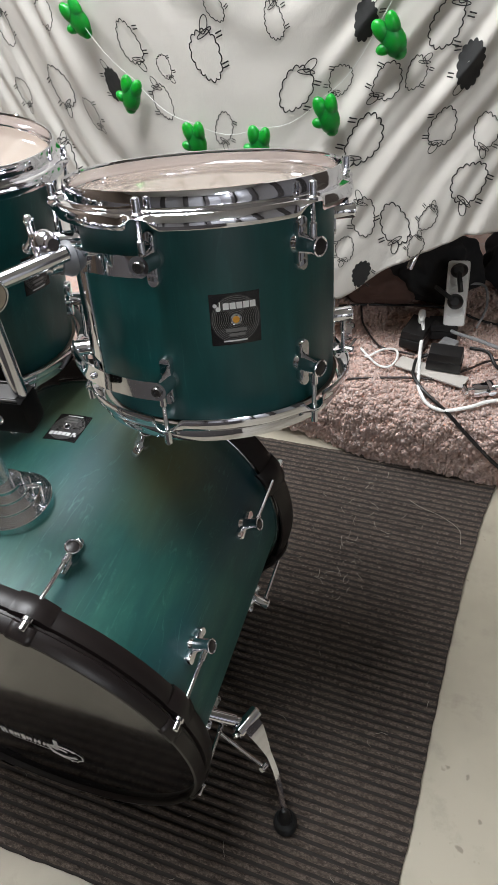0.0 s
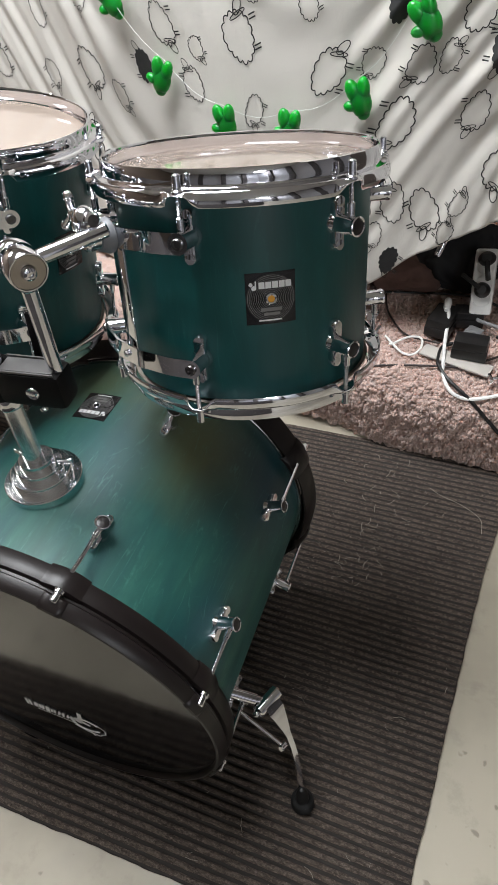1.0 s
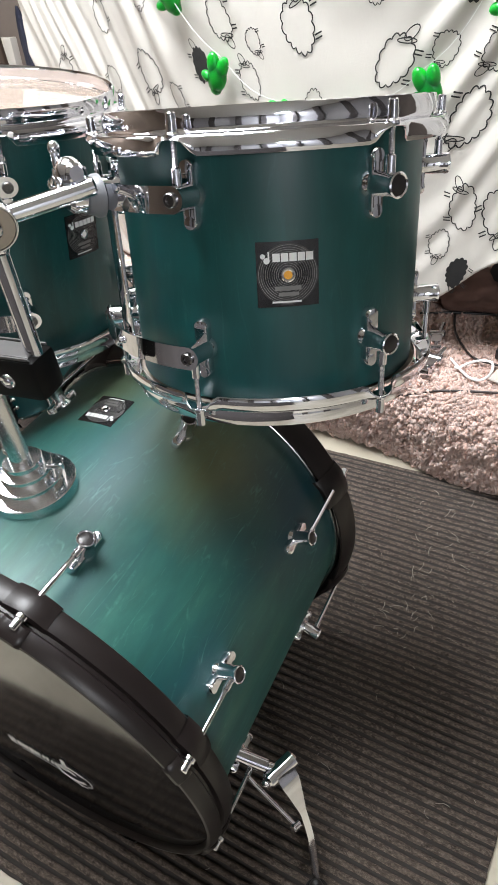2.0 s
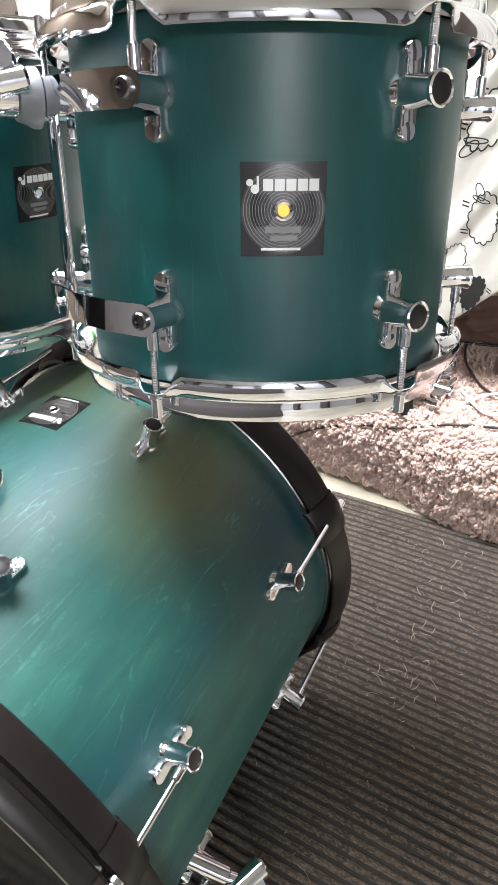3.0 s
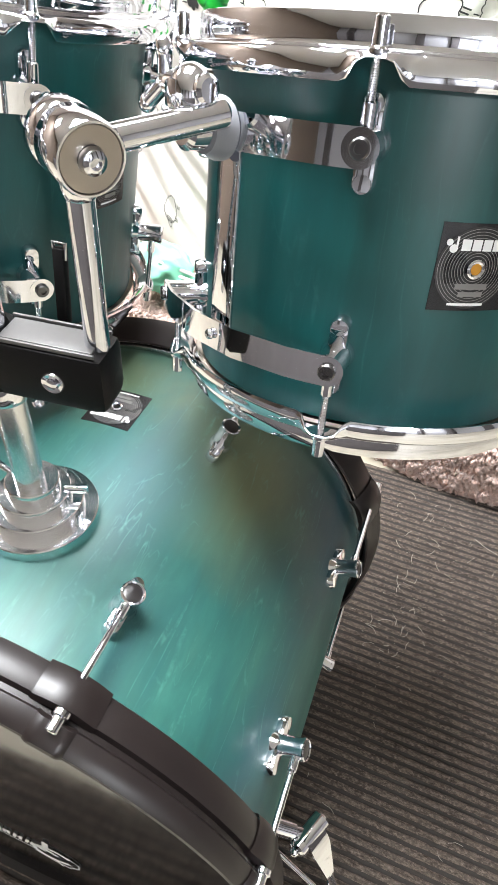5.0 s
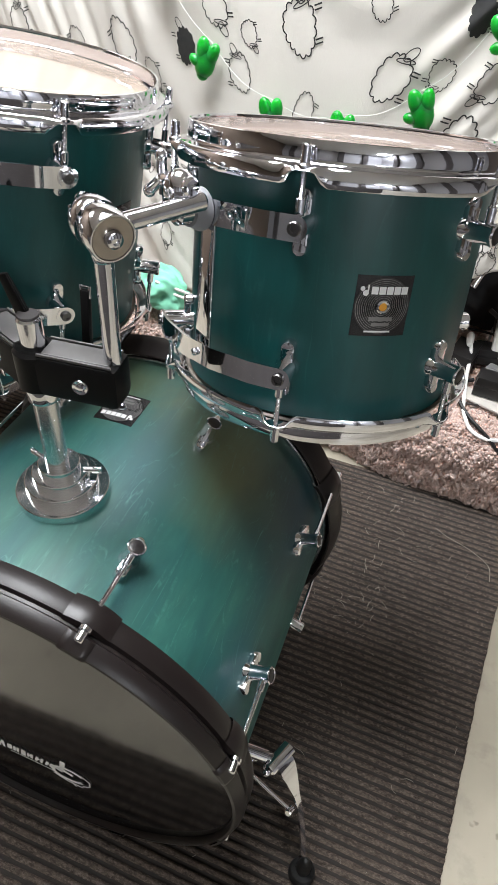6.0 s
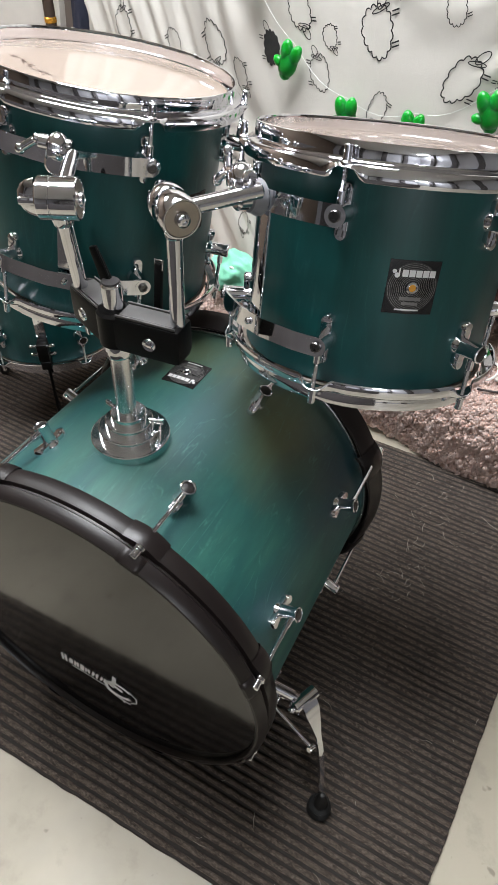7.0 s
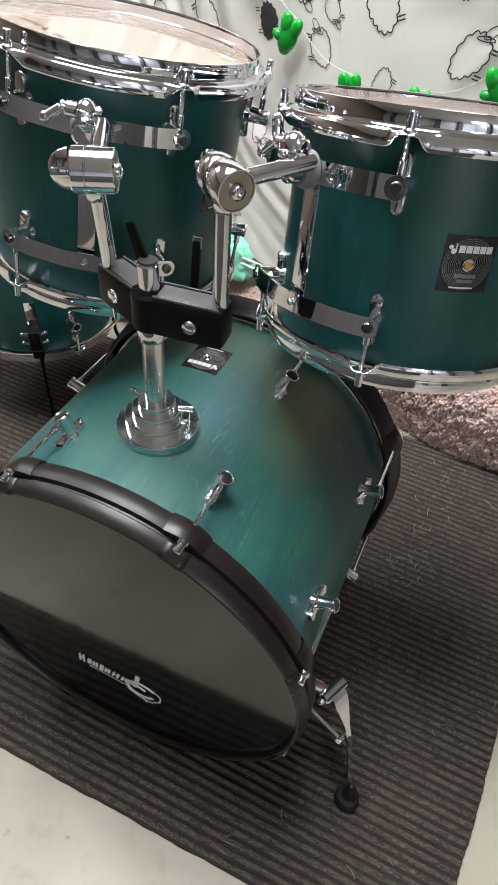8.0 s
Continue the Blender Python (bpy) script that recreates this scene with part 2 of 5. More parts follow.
MINT = plain("mint_cloth", (0.22, 0.62, 0.42), 0.85, 0.0, 0.2, 50, 0.002)
DARK_WOOD = plain("dark_wood", (0.05, 0.032, 0.022), 0.5, 0.0, 0.3, 30, 0.0005)
LINT = plain("pale_lint", (0.27, 0.245, 0.205), 0.8, 0.0, 0.2, 80)
PALE_BOARD = plain("pale_board", (0.45, 0.42, 0.38), 0.6, 0.0, 0.12, 30)
NAVY = plain("navy_cloth", (0.012, 0.014, 0.03), 0.9, 0.0, 0.3, 50, 0.002)
MAGENTA = plain("magenta_fabric", (0.42, 0.04, 0.2), 0.8, 0.0, 0.25, 40)
ORANGE = plain("orange_fabric", (0.75, 0.25, 0.04), 0.8, 0.0, 0.25, 40)
DIFFUSER, lamp_tree, lamp_bsdf = material("lamp_diffuser")
lamp_bsdf.inputs["Emission Color"].default_value = (1.0, 0.97, 0.94, 1)
lamp_bsdf.inputs["Emission Strength"].default_value = 9.0


# ---- building helpers ----
def part(name, bm, mat, parent=None, label="", m=None, sharp=38):
    """Links a bmesh as one mesh object, under a thing or a part."""
    me = bpy.data.meshes.new(name)
    bmesh.ops.recalc_face_normals(bm, faces=bm.faces)
    bm.to_mesh(me)
    bm.free()
    me.shade_smooth()
    me.set_sharp_from_angle(angle=radians(sharp))
    return link(name, me, mat, parent, label, m)


def link(name, me, mat, parent=None, label="", m=None):
    if mat and not me.materials:
        me.materials.append(mat)
    ob = new(name, me)
    if parent:
        ob.parent = parent
    if m is not None:
        ob.matrix_basis = m
    if label:
        ob["label"] = label
    return ob


def thing(name, m, label, category, group="", kind=""):
    ob = new(name)
    ob.matrix_basis = m
    return tagged(ob, label, category, group, kind)


I4 = Matrix.Identity(4)


def lathe(bm, profile, seg=40, m=I4, closed=False, arc=None):
    """Turns (radius, height) points round z."""
    rings = []
    a0, a1 = arc if arc else (0, 2 * math.pi)
    n = seg if not arc else seg + 1
    for r, z in profile:
        if r < 1e-6:
            rings.append([bm.verts.new(m @ Vector((0, 0, z)))] * n)
        else:
            rings.append([bm.verts.new(m @ Vector((r * math.cos(a0 + (a1 - a0) * k / seg), r * math.sin(a0 + (a1 - a0) * k / seg), z))) for k in range(n)])
    pairs = list(zip(rings, rings[1:])) + ([(rings[-1], rings[0])] if closed else [])
    for lo, hi in pairs:
        for k in range(seg):
            j = (k + 1) % n
            vs = [lo[k], lo[j], hi[j], hi[k]]
            vs = [v for i, v in enumerate(vs) if v not in vs[:i]]
            if len(vs) > 2:
                bm.faces.new(vs)
    return bm


def rod(bm, r, z0, z1, m=I4, seg=16, edge=0.0):
    e = edge or min(r * 0.25, abs(z1 - z0) * 0.2)
    return lathe(bm, [(0, z0), (r - e, z0), (r, z0 + e), (r, z1 - e), (r - e, z1), (0, z1)], seg, m)


def along(a, b):
    """A pose whose z runs from a towards b."""
    a, b = Vector(a), Vector(b)
    return Matrix.Translation(a) @ (b - a).to_track_quat("Z", "Y").to_matrix().to_4x4()


def bar(bm, a, b, r, seg=14, m=I4):
    return rod(bm, r, 0, (Vector(b) - Vector(a)).length, m @ along(a, b), seg)


def tube(bm, pts, r, seg=8, m=I4, flat=1.0):
    """A round (or flattened) tube through points."""
    pts = [Vector(p) for p in pts]
    rings, up = [], Vector((0, 0, 1))
    for i, p in enumerate(pts):
        d = (pts[min(i + 1, len(pts) - 1)] - pts[max(i - 1, 0)]).normalized()
        side = d.cross(up)
        side = side.normalized() if side.length > 1e-4 else Vector((1, 0, 0))
        top = side.cross(d).normalized()
        rings.append([bm.verts.new(m @ (p + side * r * math.cos(2 * math.pi * k / seg) + top * r * flat * math.sin(2 * math.pi * k / seg))) for k in range(seg)])
    for lo, hi in zip(rings, rings[1:]):
        for k in range(seg):
            bm.faces.new((lo[k], lo[(k + 1) % seg], hi[(k + 1) % seg], hi[k]))
    bm.faces.new(rings[0])
    bm.faces.new(rings[-1])
    return bm


def spline(pts, n=8):
    """Smooth points through a few given ones."""
    pts = [Vector(p) for p in pts]
    ext = [2 * pts[0] - pts[1]] + pts + [2 * pts[-1] - pts[-2]]
    out = []
    for i in range(1, len(ext) - 2):
        a, b, c, d = ext[i - 1 : i + 3]
        for k in range(n):
            t = k / n
            out.append(0.5 * (2 * b + (c - a) * t + (2 * a - 5 * b + 4 * c - d) * t * t + (3 * b - a - 3 * c + d) * t**3))
    return out + [pts[-1]]


def block(bm, size, m=I4, bevel=0.002, taper=1.0):
    got = bmesh.ops.create_cube(bm, size=1.0, matrix=Matrix.Diagonal((*size, 1)))
    verts = got["verts"]
    for v in verts:
        if v.co.z > 0:
            v.co.x *= taper
            v.co.y *= taper
    edges = list({e for v in verts for e in v.link_edges})
    made = bmesh.ops.bevel(bm, geom=edges, offset=bevel, segments=2, affect="EDGES", profile=0.6)
    whole = {v for f in made["faces"] for v in f.verts} | {v for v in verts if v.is_valid}
    seen, todo = set(), list(whole)
    while todo:
        v = todo.pop()
        if v not in seen:
            seen.add(v)
            todo += [e.other_vert(v) for e in v.link_edges]
    for v in seen:
        v.co = m @ v.co
    return bm


def ball(bm, size, m=I4, seg=16):
    rings = seg // 2
    return lathe(bm, [(0 if k in (0, rings) else 0.5 * math.sin(math.pi * k / rings), -0.5 * math.cos(math.pi * k / rings)) for k in range(rings + 1)], seg, m @ Matrix.Diagonal((*size, 1)))


def grid(bm, rows):
    vs = [[bm.verts.new(p) for p in row] for row in rows]
    for a, b in zip(vs, vs[1:]):
        for k in range(len(a) - 1):
            bm.faces.new((a[k], a[k + 1], b[k + 1], b[k]))
    return bm


# ---- the room ----
def slab(name, x0, x1, y0, y1, z0, z1, mat, label, category):
    bm = bmesh.new()
    block(bm, (x1 - x0, y1 - y0, z1 - z0), pose((x0 + x1) / 2, (y0 + y1) / 2, (z0 + z1) / 2), 0.002)
    ob = part(name, bm, mat)
    return tagged(ob, label, category, kind="structure")


slab("floor", -2.7, 3.6, -4.8, 1.9, -0.1, 0.0, FLOOR, "pale grey-beige painted screed floor with small stains", "floor")
slab("wall_west", -2.8, -2.7, -4.9, 2.0, 0.0, 2.5, WALL_TAN, "plain warm tan wall", "wall")
slab("wall_east", 3.6, 3.7, -4.9, 2.0, 0.0, 2.5, WALL_PALE, "plain pale grey painted wall", "wall")
slab("wall_south", -2.7, 3.6, -4.9, -4.8, 0.0, 2.5, WALL_PALE, "plain pale grey painted wall", "wall")
slab("wall_north", -2.7, 3.6, 1.9, 2.0, 0.0, 2.5, WALL_DIM, "dim brown wall behind the hung cloth", "wall")
# Added out of view so that the chrome mirrors something dark.
slab("reflected_low_wall", -2.7, 1.3, -1.45, -1.35, 0.0, 0.75, WALL_DARK, "low dark grey wall added out of view to darken chrome reflections", "wall")
# Unseen piers, put in only to break up what the chrome reflects.
for px in (-2.1, -0.75, 0.75, 2.2):
    slab("reflected_pier", px, px + 0.32, -4.8, -4.62, 0.0, 2.5, WALL_DARK, "dark pier added out of view to stripe the chrome reflections", "wall")
for py in (-3.4, -1.9, -0.5, 0.8):
    slab("reflected_pier", 3.42, 3.6, py, py + 0.32, 0.0, 2.5, WALL_DARK, "dark pier added out of view to stripe the chrome reflections", "wall")
slab("ceiling", -2.8, 3.7, -4.9, 2.0, 2.5, 2.6, CEILING, "plain white painted ceiling", "ceiling")
for lx, ly, wide, power in PANELS:
    lamp = thing("ceiling_light", pose(lx, ly, 2.5), "unseen square white ceiling panel lamp switched on", "ceiling light", "ceiling lights")
    bm = bmesh.new()
    block(bm, (wide + 0.06, wide + 0.06, 0.04), pose(0, 0, -0.02), 0.004)
    part("housing", bm, WHITE_PLASTIC, lamp)
    bm = bmesh.new()
    block(bm, (wide, wide, 0.012), pose(0, 0, -0.046), 0.002)
    part("diffuser", bm, DIFFUSER, lamp)

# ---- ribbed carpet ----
# Shade between the ribs is put into the colour of the groove strips.
GROOVE_SHADE = plain("carpet_groove_shade", (0.023, 0.0184, 0.0157), 0.95, 0.0, 0.7, 260, 0.003)
PITCH, CARPET_TOP = 0.0148, 0.008
carpet = new("carpet")
carpet.matrix_basis = pose(0, 0, 0, 0, 0, -4)
tagged(carpet, "dark grey ribbed needle-felt carpet runner littered with pale fibres", "carpet")


def carpet_mesh(x0, x1, y0, y1):
    ys, y = [], y0
    while y < y1:
        for f, z in ((0.0, 0.0034), (0.16, 0.0036), (0.30, 0.0056), (0.46, 0.0077), (0.62, 0.0085), (0.78, 0.0076), (0.90, 0.0054)):
            ys.append((y + f * PITCH, z))
        y += PITCH
    xs = np.linspace(x0, x1, 300)
    verts, faces = [], []
    for i, (y, z) in enumerate(ys):
        for j, x in enumerate(xs):
            w = noise.noise(Vector((x * 6, y * 2, 3))) * 0.0014 + noise.noise(Vector((x * 55, y * 120, 7))) * 0.0009
            ragged = noise.noise(Vector((x * 40, y * 40, 8))) * 0.0016
            edge = ragged * (1.0 if j in (0, len(xs) - 1) or i in (0, len(ys) - 1) else 0.0)
            dz = noise.noise(Vector((x * 90, y * 90, 1))) * 0.0007 + noise.noise(Vector((x * 170, y * 260, 5))) * 0.0010
            f = (y - y0) / (y1 - y0)
            wave = 0.003 * noise.noise(Vector((y * 9, 4, 2)))
            skew = (0.012 * f + 0.035 * max(0.0, f) ** 6 + wave) * (x - x0) / (x1 - x0)
            turn = (x - 0.2) * (0.065 - 0.030 * min(1.0, max(0.0, min(f, 1 - f)) / 0.14))
            worn = max(0.0, noise.noise(Vector((x * 7, y * 11, 2.5))) + 0.15)
            verts.append((x + edge + skew, y + w + edge + turn, z + (0.0066 - z) * min(0.7, worn) + dz))
    n = len(xs)
    for i in range(len(ys) - 1):
        for j in range(n - 1):
            faces.append((i * n + j, i * n + j + 1, (i + 1) * n + j + 1, (i + 1) * n + j))
    rim = [i * n for i in range(len(ys))][::-1] + list(range(n)) + [i * n + n - 1 for i in range(len(ys))] + [(len(ys) - 1) * n + j for j in range(n)][::-1]
    base = len(verts)
    verts += [(verts[k][0], verts[k][1], 0.0) for k in rim]
    for k in range(len(rim) - 1):
        if rim[k] != rim[k + 1]:
            faces.append((rim[k], rim[k + 1], base + k + 1, base + k))
    me = bpy.data.meshes.new("pile")
    me.from_pydata(verts, [], faces)
    me.shade_smooth()
    me.materials.append(CARPET)
    me.materials.append(GROOVE_SHADE)
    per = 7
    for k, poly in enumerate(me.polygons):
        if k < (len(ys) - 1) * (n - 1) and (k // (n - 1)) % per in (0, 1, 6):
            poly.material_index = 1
    return me


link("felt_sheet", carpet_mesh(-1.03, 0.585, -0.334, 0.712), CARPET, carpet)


def lint_mesh(count):
    rng = random.Random(5)
    bm = bmesh.new()
    for _ in range(count):
        x, y = rng.gauss(0.36, 0.16), rng.uniform(-0.3, 0.66)
        if rng.random() < 0.45:
            x, y = rng.gauss(0.36, 0.05), rng.uniform(0.2, 0.65)
        if rng.random() < 0.15:
            x, y = rng.uniform(-0.9, 0.1), rng.uniform(-0.34, -0.2)
        if x > 0.58:
            continue
        a, n, size = rng.uniform(0, 6.28), 5, rng.choice((0.003, 0.005, 0.008, 0.012, 0.018, 0.028))
        pts = []
        for k in range(n):
            pts.append((x, y, CARPET_TOP + 0.0012 + 0.002 * rng.random()))
            a += rng.uniform(-0.6, 0.6)
            x, y = x + math.cos(a) * size / n, y + math.sin(a) * size / n
        tube(bm, pts, rng.uniform(0.00022, 0.00045), 4)
    tube(bm, spline([(0.44, 0.60, 0.0105), (0.47, 0.585, 0.011), (0.52, 0.572, 0.0105), (0.565, 0.545, 0.011), (0.575, 0.505, 0.0105)], 6), 0.0006, 4)
    for k in range(26):
        x, y, a = rng.gauss(0.345, 0.022), rng.uniform(0.28, 0.66), rng.gauss(1.6, 0.7)
        size, bend = rng.uniform(0.008, 0.030), rng.uniform(-0.4, 0.4)
        ends = [(x, y, 0.010), (x + math.cos(a) * size / 2, y + math.sin(a) * size / 2, 0.0115), (x + math.cos(a + bend) * size, y + math.sin(a + bend) * size, 0.010)]
        tube(bm, spline(ends, 3), rng.uniform(0.0003, 0.0005), 4)
    return bm


lint = part("carpet_lint", lint_mesh(120), LINT)
lint.matrix_basis = carpet.matrix_basis.copy()
tagged(lint, "pale loose fibres and lint scattered over the carpet", "lint", kind="stuff")

# ---- drums ----
def lug_meshes():
    """Round lug post (x outwards, z along the shell) with two lobed feet, its cap, and the rod."""
    bm = bmesh.new()
    out = pose(0, 0, 0, 0, 90, 0)
    lathe(bm, [(0, -0.002), (0.0122, -0.002), (0.0122, 0.002), (0.0104, 0.0045), (0.0098, 0.008), (0.0098, 0.0285), (0.0104, 0.0295), (0.0104, 0.0325), (0.0092, 0.0335), (0.0082, 0.0325), (0.0082, 0.031), (0, 0.031)], 24, out)
    for s in (1, -1):
        block(bm, (0.0105, 0.0138, 0.022), pose(0.0036, 0, s * 0.0145), 0.0034)
        lathe(bm, [(0, -0.002), (0.0072, -0.002), (0.0072, 0.0060), (0.0056, 0.0090), (0, 0.0096)], 12, pose(0, 0, s * 0.0218) @ out @ pose(0, 0, 0, 0, 0, 22.5))
    body = part("lug", bm, CHROME).data
    bm = bmesh.new()
    lathe(bm, [(0.0081, 0.0305), (0.0081, 0.0318), (0.006, 0.0326), (0, 0.0328)], 20, out)
    cap = part("cap", bm, CAP).data
    bm = bmesh.new()
    lathe(bm, [(0, -0.002), (0.0122, -0.002), (0.0122, 0.002), (0.0106, 0.0045), (0.0102, 0.008), (0.0102, 0.0312), (0, 0.0312)], 24, out)
    for s in (1, -1):
        block(bm, (0.0105, 0.0138, 0.022), pose(0.0036, 0, s * 0.0145), 0.0034)
        lathe(bm, [(0, -0.002), (0.0072, -0.002), (0.0072, 0.0060), (0.0056, 0.0090), (0, 0.0096)], 12, pose(0, 0, s * 0.0218) @ out @ pose(0, 0, 0, 0, 0, 22.5))
    short = part("lug", bm, CHROME).data
    for ob in [o for o in scene.objects if o.name.split(".")[0] in ("lug", "cap") and o.parent is None]:
        bpy.data.objects.remove(ob)
    return body, cap, short


LUG, LUG_CAP, LUG_SHORT = lug_meshes()


def tension_rod(length, head):
    """A rod from z = 0 up to a square head past the hoop's ear."""
    bm = bmesh.new()
    rod(bm, 0.0042, 0.004, 0.023, I4, 12)
    prof = [(0, 0.02)]
    z = 0.02
    while z < length:
        prof += [(0.0028, z), (0.0023, z + 0.0006)]
        z += 0.0012
    lathe(bm, prof + [(0, length)], 10)
    lathe(bm, [(0, length - 0.001), (0.0062, length - 0.001), (0.0062, length + 0.001), (0.0045, length + 0.0025), (0.0042, length + head - 0.001), (0.003, length + head), (0, length + head)], 12)
    return bm


def tom_hoop(radius, edge, lugs, seg=216):
    """Triple-flanged steel hoop for the end at z = edge, whose skirt is cut up at each lug."""
    bm = bmesh.new()
    rings = []
    for k in range(seg):
        a = 360.0 * k / seg
        d = min(abs((a - g + 180) % 360 - 180) for g in lugs)
        t = min(1, max(0, (d - 2.3) / 3.8))
        g = t * t * (3 - 2 * t)
        w = 0.0072 * (1 - g)
        prof = [(0.0058, 0.0155), (0.0064, 0.0172), (0.0078, 0.0178), (0.0089, 0.0172), (0.0093, 0.0156), (0.0096, 0.0140), (0.0101, 0.0100), (0.0101, 0.0065), (0.0097, 0.0036), (0.0098, 0.0026), (0.0106, 0.0010), (0.0122, 0.0003),
                (0.0165 + 0.7 * w, -0.0006), (0.0186 + w, -0.0012), (0.0200 + w, -0.0022 - 0.0006 * g), (0.0206 + w, -0.0032 - 0.0022 * g), (0.0214 + w, -0.0035 - 0.0048 * g), (0.0216 + w, -0.0037 - 0.0074 * g), (0.0213 + w, -0.0040 - 0.0100 * g), (0.0205 + w, -0.0042 - 0.0120 * g),
                (0.0192 + w, -0.0042 - 0.0120 * g), (0.0188 + w, -0.0040 - 0.0050 * g), (0.0120, -0.0030), (0.0080, 0.0010), (0.0074, 0.0140)]
        c, s = math.cos(radians(a)), math.sin(radians(a))
        rings.append([bm.verts.new(((radius + r) * c, (radius + r) * s, edge + z)) for r, z in prof])
    for k in range(seg):
        a, b = rings[k], rings[(k + 1) % seg]
        for i in range(len(a)):
            j = (i + 1) % len(a)
            bm.faces.new((a[i], b[i], b[j], a[j]))
    return bm


def on_shell(radius, angle, lift=0.0):
    """Maps (across, up) in metres onto a shell at an angle."""
    def put(u, v):
        a = radians(angle) + u / radius
        return Vector(((radius + lift) * math.cos(a), (radius + lift) * math.sin(a), v))
    return put


def ribbon(bm, put, pts, width, closed=True):
    n = len(pts)
    rows = []
    for i, (u, v) in enumerate(pts):
        (u0, v0), (u1, v1) = (pts[i - 1], pts[(i + 1) % n]) if closed else (pts[max(i - 1, 0)], pts[min(i + 1, n - 1)])
        d = math.hypot(u1 - u0, v1 - v0) or 1
        ox, oy = -(v1 - v0) / d * width / 2, (u1 - u0) / d * width / 2
        rows.append((bm.verts.new(put(u - ox, v - oy)), bm.verts.new(put(u + ox, v + oy))))
    for i in range(n if closed else n - 1):
        a, b = rows[i], rows[(i + 1) % n]
        bm.faces.new((a[0], b[0], b[1], a[1]))
    return bm


def plate(bm, put, u0, u1, v0, v1, nu=6, nv=6):
    return grid(bm, [[put(u0 + (u1 - u0) * i / nu, v0 + (v1 - v0) * j / nv) for i in range(nu + 1)] for j in range(nv + 1)])


def disc(bm, put, u, v, r, seg=28):
    mid = bm.verts.new(put(u, v))
    rim = [bm.verts.new(put(u + r * math.cos(6.2832 * k / seg), v + r * math.sin(6.2832 * k / seg))) for k in range(seg)]
    for k in range(seg):
        bm.faces.new((mid, rim[k], rim[(k + 1) % seg]))
    return bm


def badge_on(parent, radius, angle, z, spin=1.0, size=0.0520, centre=None):
    """Square foil badge: record-like rings, a white bar for the maker's name, a gold eyelet."""
    h = size / 2

    def at(lift):
        put = on_shell(radius, angle, lift)
        return lambda u, v: put(u * spin, z + v * spin)

    bm = bmesh.new()
    outline = [(-h, -h), (h, -h), (h, h), (-h, h)]
    plate(bm, at(0.0006), -h, h, -h * 1.04, h * 1.04)
    for a, b in zip(outline, outline[1:] + outline[:1]):
        grid(bm, [[at(l)(a[0] + (b[0] - a[0]) * k / 5, (a[1] + (b[1] - a[1]) * k / 5) * 1.04) for k in range(6)] for l in (-0.001, 0.0006)])
    badge = part("badge", bm, BADGE, parent, "black foil badge with grey rings and a gold eyelet")
    bm = bmesh.new()
    disc(bm, at(0.0009), 0, 0, h * 0.985, 48)
    part("grey_disc", bm, BADGE_DISC, badge)
    for k in range(10):
        r = h * (0.30 + 0.07 * k)
        ring = [(r * math.cos(6.2832 * i / 56), r * math.sin(6.2832 * i / 56)) for i in range(56)]
        bm = bmesh.new()
        ribbon(bm, at(0.0012), ring, h * 0.014)
        part("ring", bm, BADGE_GREY, badge)
    for k in range(5):
        u = -h * 0.36 + k * h * 0.265
        bm = bmesh.new()
        plate(bm, at(0.0015), u - h * 0.115, u + h * 0.115, h * 0.42, h * 0.68, 2, 1)
        part("letter_bar", bm, WHITE_PRINT, badge)
    bm = bmesh.new()
    disc(bm, at(0.0015), -h * 0.66, h * 0.46, h * 0.10, 12)
    plate(bm, at(0.0017), -h * 0.62, -h * 0.57, h * 0.46, h * 0.74, 1, 1)
    part("note_mark", bm, WHITE_PRINT, badge)
    bm = bmesh.new()
    disc(bm, at(0.0015), -h * 0.78, h * 0.60, h * 0.08, 12)
    part("dot_mark", bm, WHITE_PRINT, badge)
    for mat, u0, u1, v0, v1 in ((WHITE_PRINT, -0.52, 0.42, -0.90, -0.84), (BADGE_GREY, -0.42, 0.42, -0.50, -0.36), (BADGE_GREY, -0.30, 0.34, -0.68, -0.56)):
        bm = bmesh.new()
        plate(bm, at(0.0015), h * u0, h * u1, h * v0, h * v1, 3, 1)
        part("caption_bar", bm, mat, badge)
    m = Matrix.Translation(at(0.0004)(0, 0)) @ Matrix.Rotation(radians(angle), 4, "Z") @ pose(0, 0, 0, 0, 90, 0)
    bm = bmesh.new()
    lathe(bm, [(h * 0.13, 0), (h * 0.24, 0), (h * 0.235, 0.0022), (h * 0.19, 0.003), (h * 0.14, 0.0022), (h * 0.13, 0)], 24, m)
    part("eyelet", bm, CHROME, badge)
    bm = bmesh.new()
    lathe(bm, [(0, 0.0014), (h * 0.17, 0.0014)], 20, m)
    part("eyelet_centre", bm, centre or GOLD, badge)


BADGE_DISC = plain("badge_foil_disc", (0.06, 0.058, 0.058), 0.25, 0.5, 0.2, 120)


